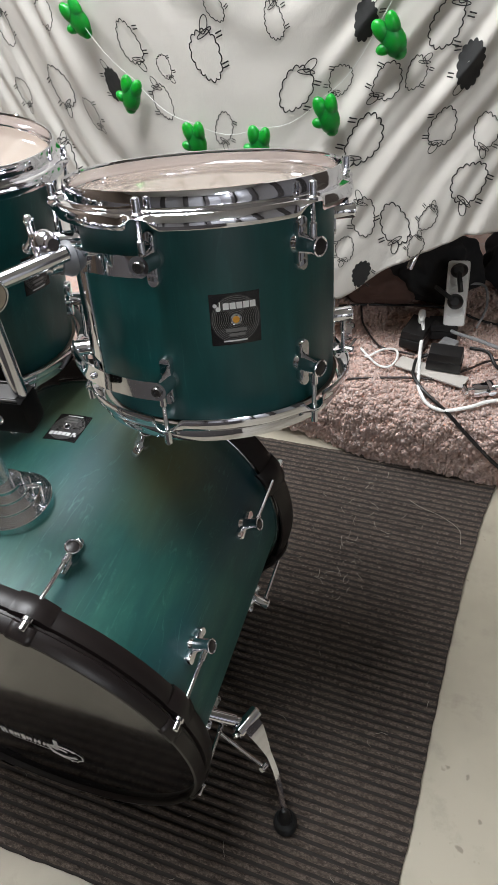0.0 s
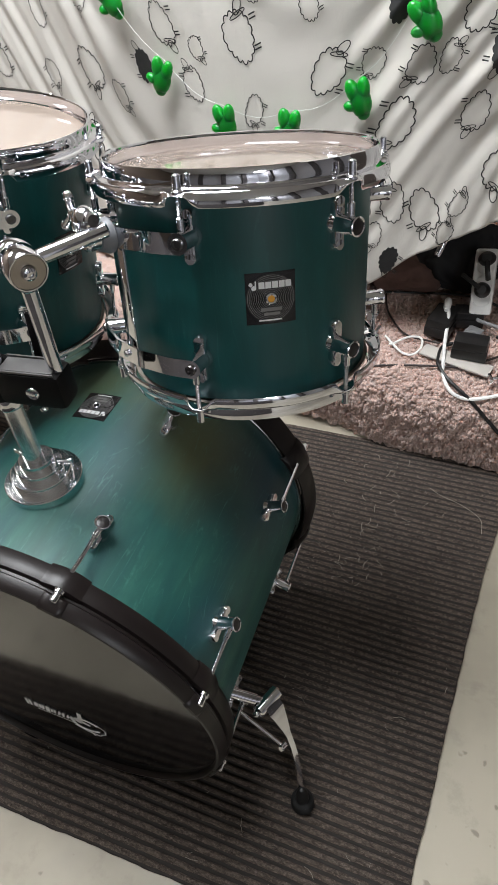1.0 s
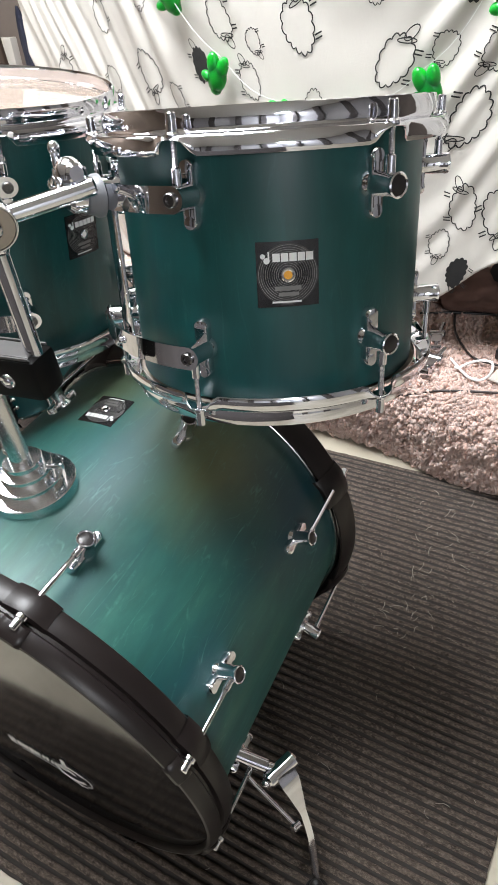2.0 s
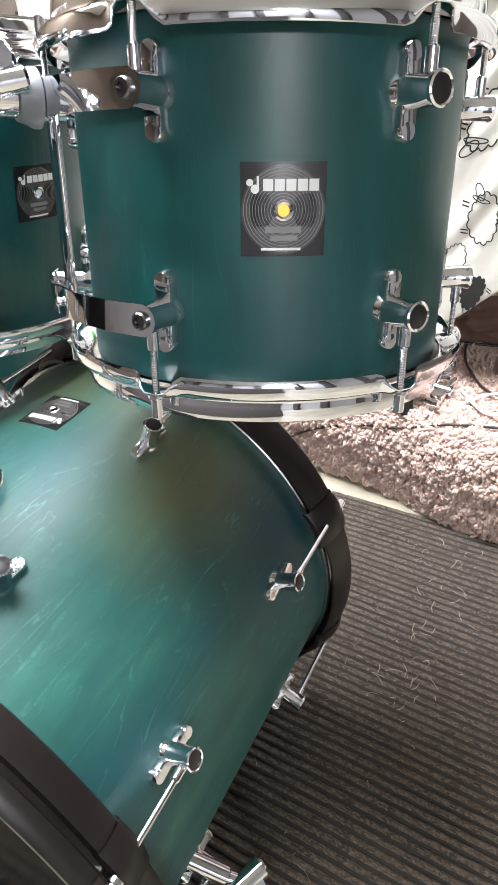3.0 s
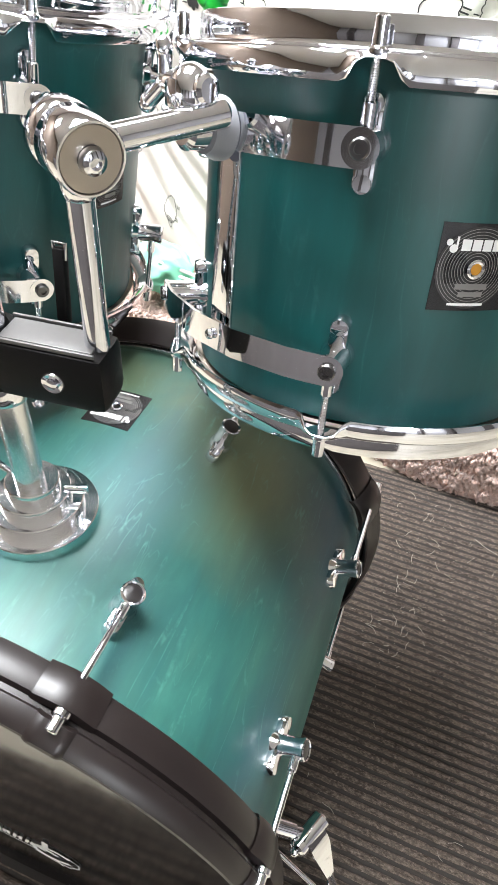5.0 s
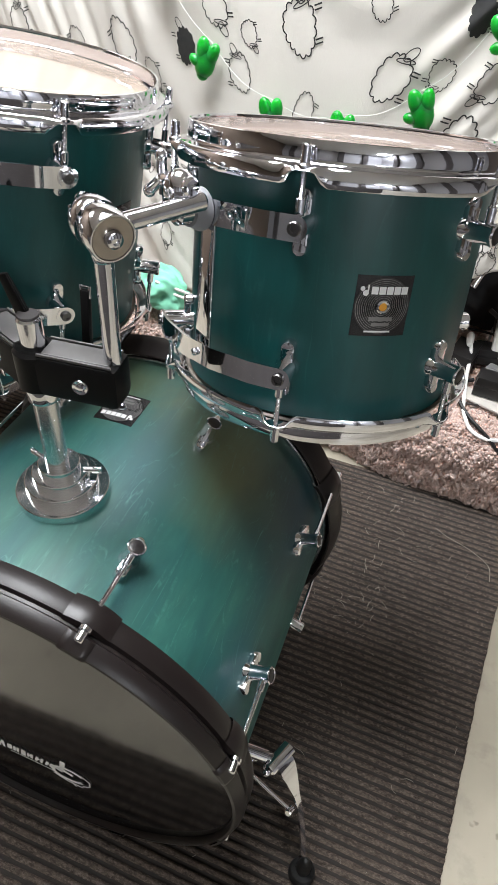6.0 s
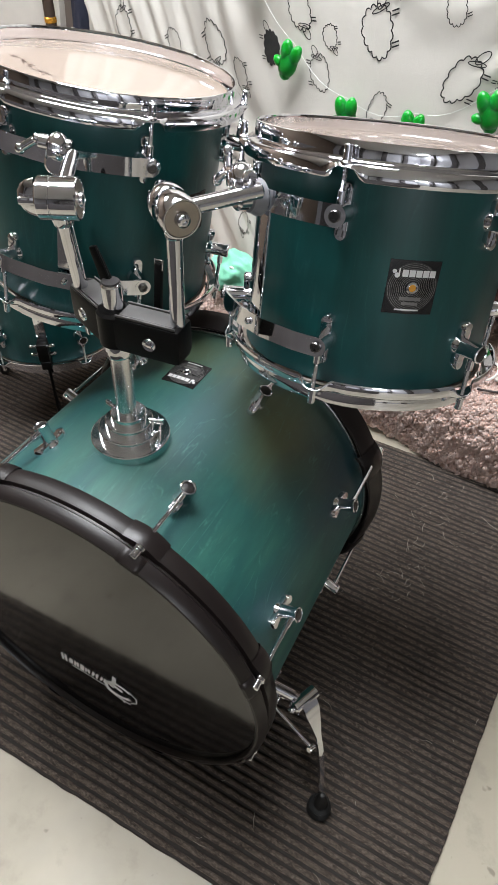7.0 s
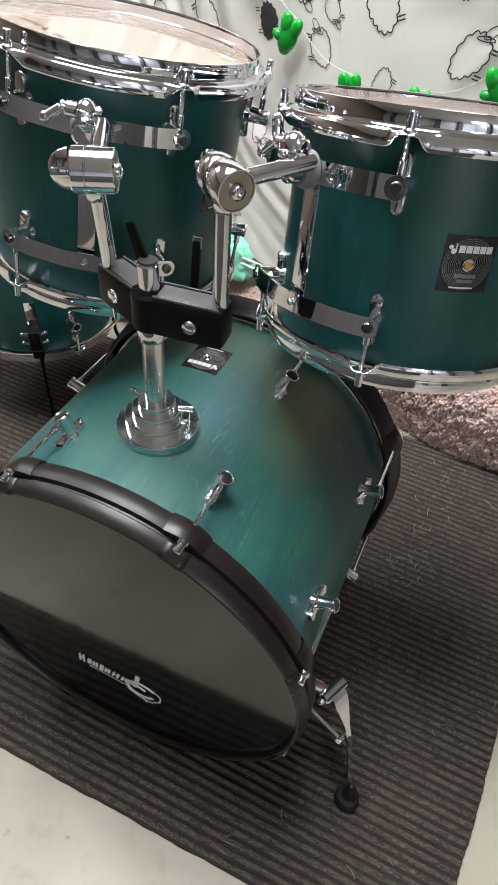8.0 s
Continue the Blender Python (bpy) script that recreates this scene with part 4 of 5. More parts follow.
def tom_holder():
    bm = bmesh.new()
    z = 0.2605
    rings = [(0, 0.0), (0.0515, 0.0)]
    for wide, top in ((0.0520, 0.018), (0.0405, 0.031), (0.0310, 0.0425), (0.0228, 0.054)):
        rings += [(wide, rings[-1][1] + 0.0005), (wide, top - 0.0009), (wide - 0.0009, top)]
    rings.append((0, rings[-1][1]))
    lathe(bm, [(r, z + h) for r, h in rings], 64, pose(HX, HY + 0.002, 0))
    part("base_flange", bm, POLISHED, holder, "stepped round chrome base flange", sharp=25)
    for a in (20, 165):
        bm = bmesh.new()
        bar(bm, (HX + 0.026 * math.cos(radians(a)), HY + 0.002 + 0.026 * math.sin(radians(a)), 0.303), (HX + 0.044 * math.cos(radians(a)), HY + 0.002 + 0.044 * math.sin(radians(a)), 0.303), 0.0032, 10)
        block(bm, (0.010, 0.004, 0.009), pose(HX + 0.041 * math.cos(radians(a)), HY + 0.002 + 0.041 * math.sin(radians(a)), 0.303, 0, 0, a), 0.001)
        part("lock_key", bm, CHROME, holder)
    bm = bmesh.new()
    rod(bm, 0.0124, 0.295, 0.425, pose(HX, HY, 0), 28)
    part("post", bm, SATIN, holder, "satin metal post")
    bm = bmesh.new()
    lathe(bm, [(0.0122, 0.406), (0.0154, 0.406), (0.0160, 0.409), (0.0160, 0.420), (0.0150, 0.424), (0.0122, 0.424)], 24, pose(HX, HY, 0), closed=True)
    part("memory_collar", bm, CHROME, holder)
    bm = bmesh.new()
    rod(bm, 0.0116, 0.46, 0.500, pose(HX, HY, 0), 28)
    post_top = part("post_top", bm, CHROME, holder)
    bm = bmesh.new()
    lathe(bm, [(0, 0.4995), (0.0098, 0.4995), (0.0106, 0.5005), (0.0098, 0.5020), (0, 0.5022)], 28, pose(HX, HY, 0))
    part("end_plug", bm, CAP, post_top)
    for side, ang, reach in ((1, 6.0, 0.079), (-1, 156.0, 0.066)):
        turn = pose(HX, HY, 0.4455, 0, 0, ang)
        bm = bmesh.new()
        block(bm, (reach + 0.010, 0.037, 0.046), turn @ pose(reach / 2 + 0.005, 0, 0), 0.008)
        rod(bm, 0.0205, -0.023, 0.023, turn, 28, 0.003)
        jaw = part("clamp_arm", bm, BLACK_METAL, holder, "black cast clamp arm")
        # The plate's grey is a painted reflection on the black clamp.
        bm = bmesh.new()
        block(bm, (reach - 0.012, 0.0245, 0.004), turn @ pose(reach / 2 + 0.007, 0, 0.0225), 0.0012)
        part("top_inlay", bm, WORN_AND_SHEEN, jaw, "black top plate with its grey reflection put into the colour")
        for s in (-1, 1):
            bm = bmesh.new()
            block(bm, (reach - 0.006, 0.0022, 0.0030), turn @ pose(reach / 2 + 0.007, s * 0.0150, 0.0240), 0.0008)
            part("channel_lip", bm, WORN_AND_SHEEN, jaw)
            bm = bmesh.new()
            lathe(bm, [(0.0040, 0.017), (0.0040, 0.0195), (0.0075, 0.0205), (0.0085, 0.019), (0.0085, 0.017)], 16, turn @ pose(reach * 0.66, 0, -0.001, 90 * s, 0, 0))
            lathe(bm, [(0, 0.0185), (0.0042, 0.0185), (0.0042, 0.0215), (0, 0.0225)], 6, turn @ pose(reach * 0.66, 0, -0.001, 90 * s, 0, 0))
            part("clamp_bolt", bm, CHROME, jaw)
        foot = turn @ Vector((reach, 0, 0))
        head = Vector((foot.x - 0.001, foot.y + 0.004, 0.594)) if side > 0 else Vector((HX - 0.057, HY + 0.004, 0.578))
        bm = bmesh.new()
        bar(bm, (foot.x, foot.y, 0.40 if side < 0 else 0.445), head, 0.0083, 20)
        arm = part("upright_rod", bm, CHROME, holder, "chrome upright rod with a ball-joint knuckle")
        target = Vector((0.140, 0.034, 0.600)) if side > 0 else Vector((-0.098, 0.022, 0.596))
        reach_dir = (target - head)
        flat = Vector((reach_dir.x, reach_dir.y, 0)).normalized()
        axis = Vector((flat.y, -flat.x, 0))
        if side > 0:
            axis = (axis + flat * 0.07 + Vector((0, 0, -0.05))).normalized()
        m = along(head - axis * 0.020, head + axis) @ Matrix.Diagonal((0.88, 0.88, 1, 1) if side > 0 else (0.96, 0.96, 1, 1))
        bm = bmesh.new()
        lathe(bm, [(0, 0.0), (0.0215, 0.0), (0.0228, 0.0015), (0.0228, 0.0135), (0.0222, 0.0142), (0.0222, 0.0150), (0.0228, 0.0157), (0.0228, 0.0410), (0.0218, 0.0422), (0.0206, 0.0422), (0.0200, 0.0405), (0, 0.0405)], 36, m)
        lathe(bm, [(0.0084, -0.029), (0.0096, -0.027), (0.0108, -0.022), (0.0120, -0.012), (0.0, -0.010)], 24, Matrix.Translation(head))
        knuckle = part("knuckle", bm, CHROME, arm, "round brushed chrome knuckle")
        bm = bmesh.new()
        lathe(bm, [(0.0085, 0.0407), (0.0090, 0.0413), (0.0196, 0.0415), (0.0199, 0.0407)], 36, m)
        part("knuckle_face", bm, SATIN_FACE, knuckle, "satin brown steel end face")
        bm = bmesh.new()
        lathe(bm, [(0.0084, 0.0405), (0.0086, 0.0440), (0.0076, 0.0462), (0.0050, 0.0474), (0.0036, 0.0476), (0.0034, 0.0452), (0, 0.0450)], 24, m)
        part("knuckle_bolt", bm, CHROME, knuckle, "domed chrome socket bolt")
        bm = bmesh.new()
        lathe(bm, [(0.0, -0.0225), (0.0080, -0.0212), (0.0148, -0.0170), (0.0195, -0.0105), (0.0220, -0.002), (0.0, -0.002)], 28, m @ Matrix.Diagonal((0.45, 1, 1, 1)))
        block(bm, (0.024, 0.009, 0.020), m @ pose(0, 0, -0.010), 0.003)
        part("wing_grip", bm, CHROME, knuckle)
        bm = bmesh.new()
        bar(bm, head + flat * 0.015, target - flat * 0.011, 0.0083, 20)
        part("side_arm", bm, CHROME, arm)
    bm = bmesh.new()
    block(bm, (0.017, 0.009, 0.080), pose(-0.0105, HY + 0.004, 0.498, 0, -20, 0), 0.003, 0.6)
    part("clamp_lever", bm, BLACK_METAL, holder, "black clamp lever")
    bm = bmesh.new()
    block(bm, (0.009, 0.007, 0.066), pose(0.030, -0.018, 0.478, -8, 0, 0), 0.002)
    latch = part("rear_lever", bm, BLACK_METAL, holder, "black rear clamp lever with a chrome tip")
    bm = bmesh.new()
    tube(bm, [(0.0255, -0.0145, 0.503), (0.0255, -0.0135, 0.514), (0.0345, -0.0135, 0.514), (0.0345, -0.0145, 0.503)], 0.0016, 8)
    part("tip_loop", bm, CHROME, latch)


tom_holder()

# ---- floor tom ----
FT = (-0.65, 0.475)
FLOOR_TOM = build_drum("floor_tom", pose(FT[0], FT[1], 0.43, 0, 0, 12), "dark green floor tom on three legs behind the bass drum", 0.1700, 0.205, 0.135, -100, 6, None, None, True, 0.0, "floor tom")
for a in (-67, 53, 173):
    place = Matrix.Rotation(radians(a), 4, "Z")
    bm = bmesh.new()
    block(bm, (0.003, 0.022, 0.075), place @ pose(0.174, 0, -0.105), 0.001)
    tab = part("mounting_tab", bm, CHROME, FLOOR_TOM)
    bm = bmesh.new()
    block(bm, (0.030, 0.026, 0.050), place @ pose(0.187, 0, -0.152), 0.006)
    block(bm, (0.024, 0.024, 0.022), place @ pose(0.193, 0.002, -0.184), 0.005)
    bracket = part("leg_bracket", bm, BLACK_METAL, FLOOR_TOM, "black leg bracket with chrome bolts")
    for z in (-0.138, -0.160):
        for s in (-1, 1):
            bm = bmesh.new()
            bar(bm, (0.190, 0.012 * s, z), (0.192, 0.024 * s, z + 0.004), 0.0042, 12, place)
            ball(bm, (0.010, 0.010, 0.010), place @ pose(0.192, 0.024 * s, z + 0.004), 10)
            part("bracket_bolt", bm, CHROME, bracket)
    bm = bmesh.new()
    tube(bm, [(0.193, 0.004, -0.13), (0.193, 0.004, -0.32), (0.197, 0.004, -0.35), (0.211, 0.004, -0.395), (0.213, 0.004, -0.412)], 0.0048, 10, place)
    leg = part("leg", bm, BLACK_METAL, FLOOR_TOM, "thin dark leg rod")
    bm = bmesh.new()
    lathe(bm, [(0, -0.4215), (0.014, -0.4215), (0.0135, -0.405), (0.008, -0.395), (0, -0.395)], 16, place @ pose(0.213, 0.004, 0))
    part("rubber_foot", bm, RUBBER, leg)

# ---- raised platform with the shaggy rug ----
bm = bmesh.new()
block(bm, (2.3, 0.72, 0.20), pose(0.12, 1.25, 0.100), 0.006)
tagged(part("low_platform", bm, DARK_WOOD), "low dark wooden platform under the rug", "platform")


def rug_front(x):
    return float(np.interp(x, (-1.0, -0.4, 0.05, 0.22, 0.32, 0.45, 0.66, 1.3), (0.765, 0.738, 0.708, 0.688, 0.652, 0.634, 0.626, 0.626)))


RUG_PROFILE = ((0.110, 0.004), (0.082, 0.003), (0.060, 0.008), (0.047, 0.022), (0.035, 0.058), (0.027, 0.108), (0.018, 0.156), (0.027, 0.198), (0.050, 0.226), (0.095, 0.240), (0.15, 0.248), (0.33, 0.255), (0.55, 0.260), (0.80, 0.27))


def rug_point(x, s):
    """A place on the rug's top side; s runs from 0 under the front edge to 1 at the back."""
    n = len(RUG_PROFILE) - 1
    at = min(n - 1e-6, s * n)
    k = int(at)
    f = at - k
    (a, b), (c, d) = RUG_PROFILE[k], RUG_PROFILE[k + 1]
    sag = 0.028 * min(1.0, max(0.0, (x - 0.12) / 0.35)) * max(0.0, 1 - s / 0.5)
    return Vector((x, rug_front(x) + a + (c - a) * f, b + (d - b) * f - sag + 0.012 * noise.noise(Vector((x * 3, s * 4, 5)))))


def rug_mesh():
    xs, ss = np.linspace(-1.0, 1.25, 330), np.concatenate([np.linspace(0, 0.77, 90), np.linspace(0.775, 1, 110)])
    verts, faces = [], []
    for s in ss:
        for x in xs:
            p = rug_point(x, s)
            q = rug_point(x, min(1, s + 0.01))
            d = (q - p).normalized()
            normal = Vector((0, -d.z, d.y))
            h = 0.010 * noise.noise(p * 42) + 0.006 * noise.noise(p * 95 + Vector((9, 0, 0)))
            verts.append(p + normal * h)
    n = len(xs)
    faces = [(i * n + j, i * n + j + 1, (i + 1) * n + j + 1, (i + 1) * n + j) for i in range(len(ss) - 1) for j in range(n - 1)]
    me = bpy.data.meshes.new("rug_body")
    me.from_pydata(verts, [], faces)
    me.shade_smooth()
    return me


def tuft_form():
    """A ball of 12 points."""
    bm = bmesh.new()
    bmesh.ops.create_icosphere(bm, subdivisions=1, radius=1.0)
    verts, faces = [v.co.copy() for v in bm.verts], [tuple(v.index for v in f.verts) for f in bm.faces]
    bm.free()
    return verts, faces


def tufts_mesh(count):
    """Knobbly yarn tufts packed over the rug, plump on its rolled front edge and flatter on top."""
    rng = random.Random(11)
    form, form_faces = tuft_form()
    verts, faces = [], []
    for _ in range(count):
        edge = rng.random() < 0.62
        x = rng.uniform(-0.44, 0.92)
        s = rng.uniform(0.04, 0.74) if edge else rng.uniform(0.70, 0.96)
        p, q = rug_point(x, s), rug_point(x, min(1, s + 0.01))
        d = (q - p).normalized()
        normal = Vector((0, -d.z, d.y))
        p = p + normal * (0.010 * noise.noise(p * 42) + 0.006 * noise.noise(p * 95 + Vector((9, 0, 0))))
        size = rng.uniform(0.0030, 0.0056) * (1.0 if edge else 0.8)
        way = (normal + noise.noise_vector(p * 60) * 0.9 + Vector((rng.uniform(-0.4, 0.4), rng.uniform(-0.4, 0.4), rng.uniform(-0.5, 0.2)))).normalized()
        turn = way.to_track_quat("Z", "Y") @ Matrix.Rotation(rng.uniform(0, 6.28), 3, "Z").to_quaternion()
        long = rng.uniform(1.2, 2.6)
        k = len(verts)
        for v in form:
            f = size * rng.uniform(0.8, 1.2)
            verts.append(p + normal * size * 0.12 + turn @ Vector((v.x * f, v.y * f, v.z * f * long)))
        faces += [(k + a, k + b, k + c) for a, b, c in form_faces]
    me = bpy.data.meshes.new("rug_tufts")
    me.from_pydata(verts, [], faces)
    me.shade_smooth()
    return me


rug = tagged(new("shaggy_rug"), "dusty pink shaggy rug draped over the platform's edge", "rug")
link("rug_body", rug_mesh(), PILE, rug)
tagged(link("tufted_surface", tufts_mesh(46000), PILE, rug), kind="stuff")


# ---- hung cloth with printed outlines ----
def cloth_y(x, z):
    back = 0.815 + 0.40 * (math.hypot(max(0.0, -x - 0.02), 0.05) - 0.05)
    k = 2.7 if x > 0.06 else 1.35
    f = (z + 0.15 * noise.noise(Vector((x * 2.2, z * 2.2, 2.0)))) - k * (x - 0.06) ** 2
    swing = min(1.0, 0.3 + abs(x - 0.06) / 0.30)
    drift = noise.noise(Vector((x * 4, f * 5, 0.3)))
    part_way = max(0.0, min(1.0, 0.55 + 1.3 * noise.noise(Vector((x * 2.6, z * 2.6, 9.0)))))
    steep = min(1.0, max(0.0, (x - 0.10) / 0.12))
    fold = (0.75 - 0.3 * steep) * math.sin(f * 25 + 5 * drift) + (part_way + 0.5 * steep) * (0.55 * math.sin(f * 52 + 3 * drift + 4 * x) + 0.22 * math.sin(f * 83 + 1.0 + 3 * x))
    fold += 1.2 * noise.noise(Vector((x * 3.5, f * 7, 1.3))) + 0.35 * noise.noise(Vector((x * 13, f * 24, 4.0)))
    return back + 0.0056 * swing * fold + 0.03 * noise.noise(Vector((x * 1.7, z * 1.7, 6)))


def hem(x):
    return float(np.interp(x, (-0.8, -0.25, 0.05, 0.26, 0.36, 0.43, 0.56, 0.9), (0.262, 0.268, 0.29, 0.40, 0.472, 0.525, 0.575, 0.61))) + 0.006 * math.sin(x * 40)


def cloth_mesh():
    xs, n = np.linspace(-0.97, 0.95, 320), 190
    verts = []
    for x in xs:
        lo = hem(x)
        for k in range(n + 1):
            z = lo + (1.6 - lo) * k / n
            verts.append((x, cloth_y(x, z), z))
    m = n + 1
    faces = [(i * m + k, (i + 1) * m + k, (i + 1) * m + k + 1, i * m + k + 1) for i in range(len(xs) - 1) for k in range(n)]
    me = bpy.data.meshes.new("cloth_sheet")
    me.from_pydata(verts, [], faces)
    me.shade_smooth()
    return me


curtain = tagged(new("hung_cloth"), "white cotton cloth with black scalloped outline prints, hung in swagged folds", "curtain")
sheet = link("cloth_sheet", cloth_mesh(), CLOTH, curtain)
thick = sheet.modifiers.new("thickness", "SOLIDIFY")
thick.thickness, thick.offset = 0.0012, 1.0


def on_cloth(u, v):
    return Vector((u, cloth_y(u, v) - 0.0026, v))


def motif(x, z, h, lean, filled, seed):
    """A scalloped oval with a small loop at one end, an inner leaf shape and short dashes."""
    rng = random.Random(seed)
    c, s = math.cos(radians(lean)), math.sin(radians(lean))
    flip = rng.choice((-1, 1))
    side = rng.choice((-1, 1))

    def put(u, v):
        u, v = u * side, v * flip
        return on_cloth(x + u * c - v * s, z + u * s + v * c)

    def fine(pts, n=3):
        return [(a[0] + (b[0] - a[0]) * k / n, a[1] + (b[1] - a[1]) * k / n) for a, b in zip(pts, pts[1:]) for k in range(n)] + [pts[-1]]

    bm = bmesh.new()
    bumps = rng.choice((13, 15))
    ring = []
    for k in range(bumps * 7):
        a = 6.2832 * k / (bumps * 7)
        r = 0.90 + 0.13 * abs(math.sin(a * bumps / 2)) + 0.07 * math.sin(a * 2 + seed) + 0.05 * math.sin(a * 3 + 2 * seed)
        ring.append((0.47 * h * r * math.cos(a), 0.74 * h * r * math.sin(a) - 0.08 * h))
    width = max(0.0016, h * 0.038)
    if filled:
        mid = [(0.0, -0.1 * h)]
        rows = [[bm.verts.new(put(u * f, (v + 0.1 * h) * f - 0.1 * h)) for u, v in ring] for f in (0.02, 0.35, 0.7, 1.0)]
        bm.faces.new(rows[0])
        for a, b in zip(rows, rows[1:]):
            for k in range(len(ring)):
                j = (k + 1) % len(ring)
                bm.faces.new((a[k], a[j], b[j], b[k]))
    else:
        ribbon(bm, put, ring, width)
    loop = [(0.14 * h + 0.13 * h * math.cos(6.2832 * k / 20) + 0.08 * h * math.sin(6.2832 * k / 20), 0.72 * h + 0.24 * h * math.sin(6.2832 * k / 20)) for k in range(20)]
    ribbon(bm, put, loop, width * 0.8)
    leaf = [(0.10 * h + 0.26 * h * math.cos(6.2832 * k / 22), 0.50 * h + 0.07 * h * math.sin(6.2832 * k / 22) + 0.10 * h * math.cos(6.2832 * k / 22)) for k in range(22)]
    if not filled:
        ribbon(bm, put, leaf, width * 0.8)
    for v in (0.30 * h, -0.52 * h):
        for d in (0, 0.11 * h):
            ribbon(bm, put, fine([(0.44 * h, v + d), (0.66 * h, v + d + 0.05 * h)]), width * 1.1, False)
    part("printed_motif", bm, INK, curtain, "filled black scalloped print" if filled else "")


OUTLINES_A = ((-0.601, 0.898, 0.050, 15), (-0.432, 0.931, 0.044, 5), (-0.597, 0.753, 0.049, 20), (-0.448, 0.780, 0.064, 20), (-0.360, 0.734, 0.048, 25), (-0.502, 0.611, 0.066, 10), (-0.194, 0.892, 0.055, 20), (-0.134, 0.796, 0.048, 15), (-0.114, 0.857, 0.033, 25), (-0.015, 0.889, 0.062, 10), (0.007, 0.750, 0.041, -10), (0.123, 0.941, 0.040, 15), (0.010, 0.966, 0.036, 30))
OUTLINES_B = ((0.163, 0.831, 0.060, -25), (0.244, 0.839, 0.040, -20), (0.330, 0.837, 0.048, -30), (0.383, 0.857, 0.037, -25), (0.427, 0.935, 0.055, -25), (0.292, 0.733, 0.067, -25), (0.438, 0.762, 0.048, -10), (0.515, 0.757, 0.044, -10), (0.498, 0.663, 0.060, -15), (0.368, 0.571, 0.060, 15), (0.302, 0.592, 0.054, 5), (0.434, 0.598, 0.035, -25), (0.415, 0.537, 0.034, -20), (0.265, 0.512, 0.040, 0))
OUTLINES_C = ((-0.80, 0.768, 0.056, 10), (-0.381, 0.562, 0.042, 0), (-0.280, 0.591, 0.042, 0), (-0.437, 0.509, 0.038, -20), (-0.338, 0.389, 0.038, -10), (0.62, 0.86, 0.05, 10), (0.64, 0.68, 0.04, -10), (-0.30, 1.05, 0.05, 15), (0.20, 1.06, 0.05, -5), (0.52, 1.06, 0.05, 5))
for n, row in enumerate(OUTLINES_A + OUTLINES_B + OUTLINES_C):
    motif(*row, False, n)
for n, row in enumerate(((-0.269, 0.816, 0.048, 15), (0.289, 0.940, 0.044, -15), (0.471, 0.866, 0.050, -10), (0.302, 0.458, 0.042, -20))):
    motif(*row, True, 40 + n)


# ---- chain of green string lights ----
chain = tagged(new("string_light_chain"), "chain of translucent green lobed plastic lamps on a clear cord", "string lights")
LAMPS = ((-0.312, 0.938, -20), (-0.205, 0.808, 25), (-0.05, 0.738, 0), (0.088, 0.735, 10), (0.225, 0.790, -8), (0.335, 0.917, -25))


def chain_lamp(x, z, lean):
    y = cloth_y(x, z) - 0.030
    m = pose(x, y, z, 8, lean, 0) @ Matrix.Diagonal((1.0, 0.9, 1.04, 1))
    bm = bmesh.new()
    ball(bm, (0.042, 0.030, 0.056), m @ pose(0.004, 0, -0.008))
    ball(bm, (0.026, 0.024, 0.048), m @ pose(0.011, 0, 0.012, 0, 8, 0))
    ball(bm, (0.028, 0.024, 0.046), m @ pose(-0.008, 0, 0.012, 0, -20, 0))
    ball(bm, (0.028, 0.020, 0.019), m @ pose(-0.016, -0.003, -0.012, 0, 12, 0), 12)
    ball(bm, (0.026, 0.022, 0.024), m @ pose(0.006, 0, -0.028), 12)
    part("lamp", bm, GREEN_PLASTIC, chain, "lobed translucent green plastic lamp")
    return m @ Vector((0, 0.006, 0.03))


ends = [chain_lamp(*row) for row in LAMPS]
cord = []
for a, b in zip(ends, ends[1:]):
    for k in range(6):
        t = k / 6
        p = a.lerp(b, t)
        cord.append((p.x, min(p.y, cloth_y(p.x, p.z) - 0.008), p.z - 0.018 * math.sin(math.pi * t)))
bm = bmesh.new()
first, last = ends[0], ends[-1]
cord = [(-0.40, cloth_y(-0.40, 1.08) - 0.01, 1.08)] + cord + [tuple(last), (0.36, cloth_y(0.36, 1.0) - 0.01, 1.01), (0.37, cloth_y(0.37, 1.15) - 0.01, 1.15)]
tube(bm, cord, 0.0006, 6)
CLEAR_CORD = plain("clear_cord", (0.6, 0.62, 0.58), 0.3, 0.0, 0.1, 100)
part("cord", bm, CLEAR_CORD, chain)


# ---- things lying on the rug ----
def rug_z(x, y):
    """Height of the rug's top at a place."""
    d = y - rug_front(x)
    return float(np.interp(d, [a for a, _ in RUG_PROFILE[6:]], [b for _, b in RUG_PROFILE[6:]])) + 0.007


def socket_strip(m, sockets, label, mat):
    strip = thing("power_strip", m, label, "power strip", "power strips")
    length = 0.045 * sockets + 0.045
    bm = bmesh.new()
    block(bm, (length, 0.050, 0.034), pose(0, 0, 0.017), 0.008)
    part("body", bm, mat, strip)
    for k in range(sockets):
        at = pose(-length / 2 + 0.042 + 0.045 * k, 0, 0.034)
        bm = bmesh.new()
        lathe(bm, [(0, -0.008), (0.0175, -0.008), (0.0185, 0.0006), (0.0205, 0.0012), (0.0205, -0.002)], 24, at)
        sock = part("socket", bm, mat, strip)
        bm = bmesh.new()
        for s in (-1, 1):
            rod(bm, 0.0026, -0.0085, -0.0072, at @ pose(0.0095 * s, 0, 0), 10)
        part("pin_holes", bm, BLACK_PLASTIC, sock)
    return strip


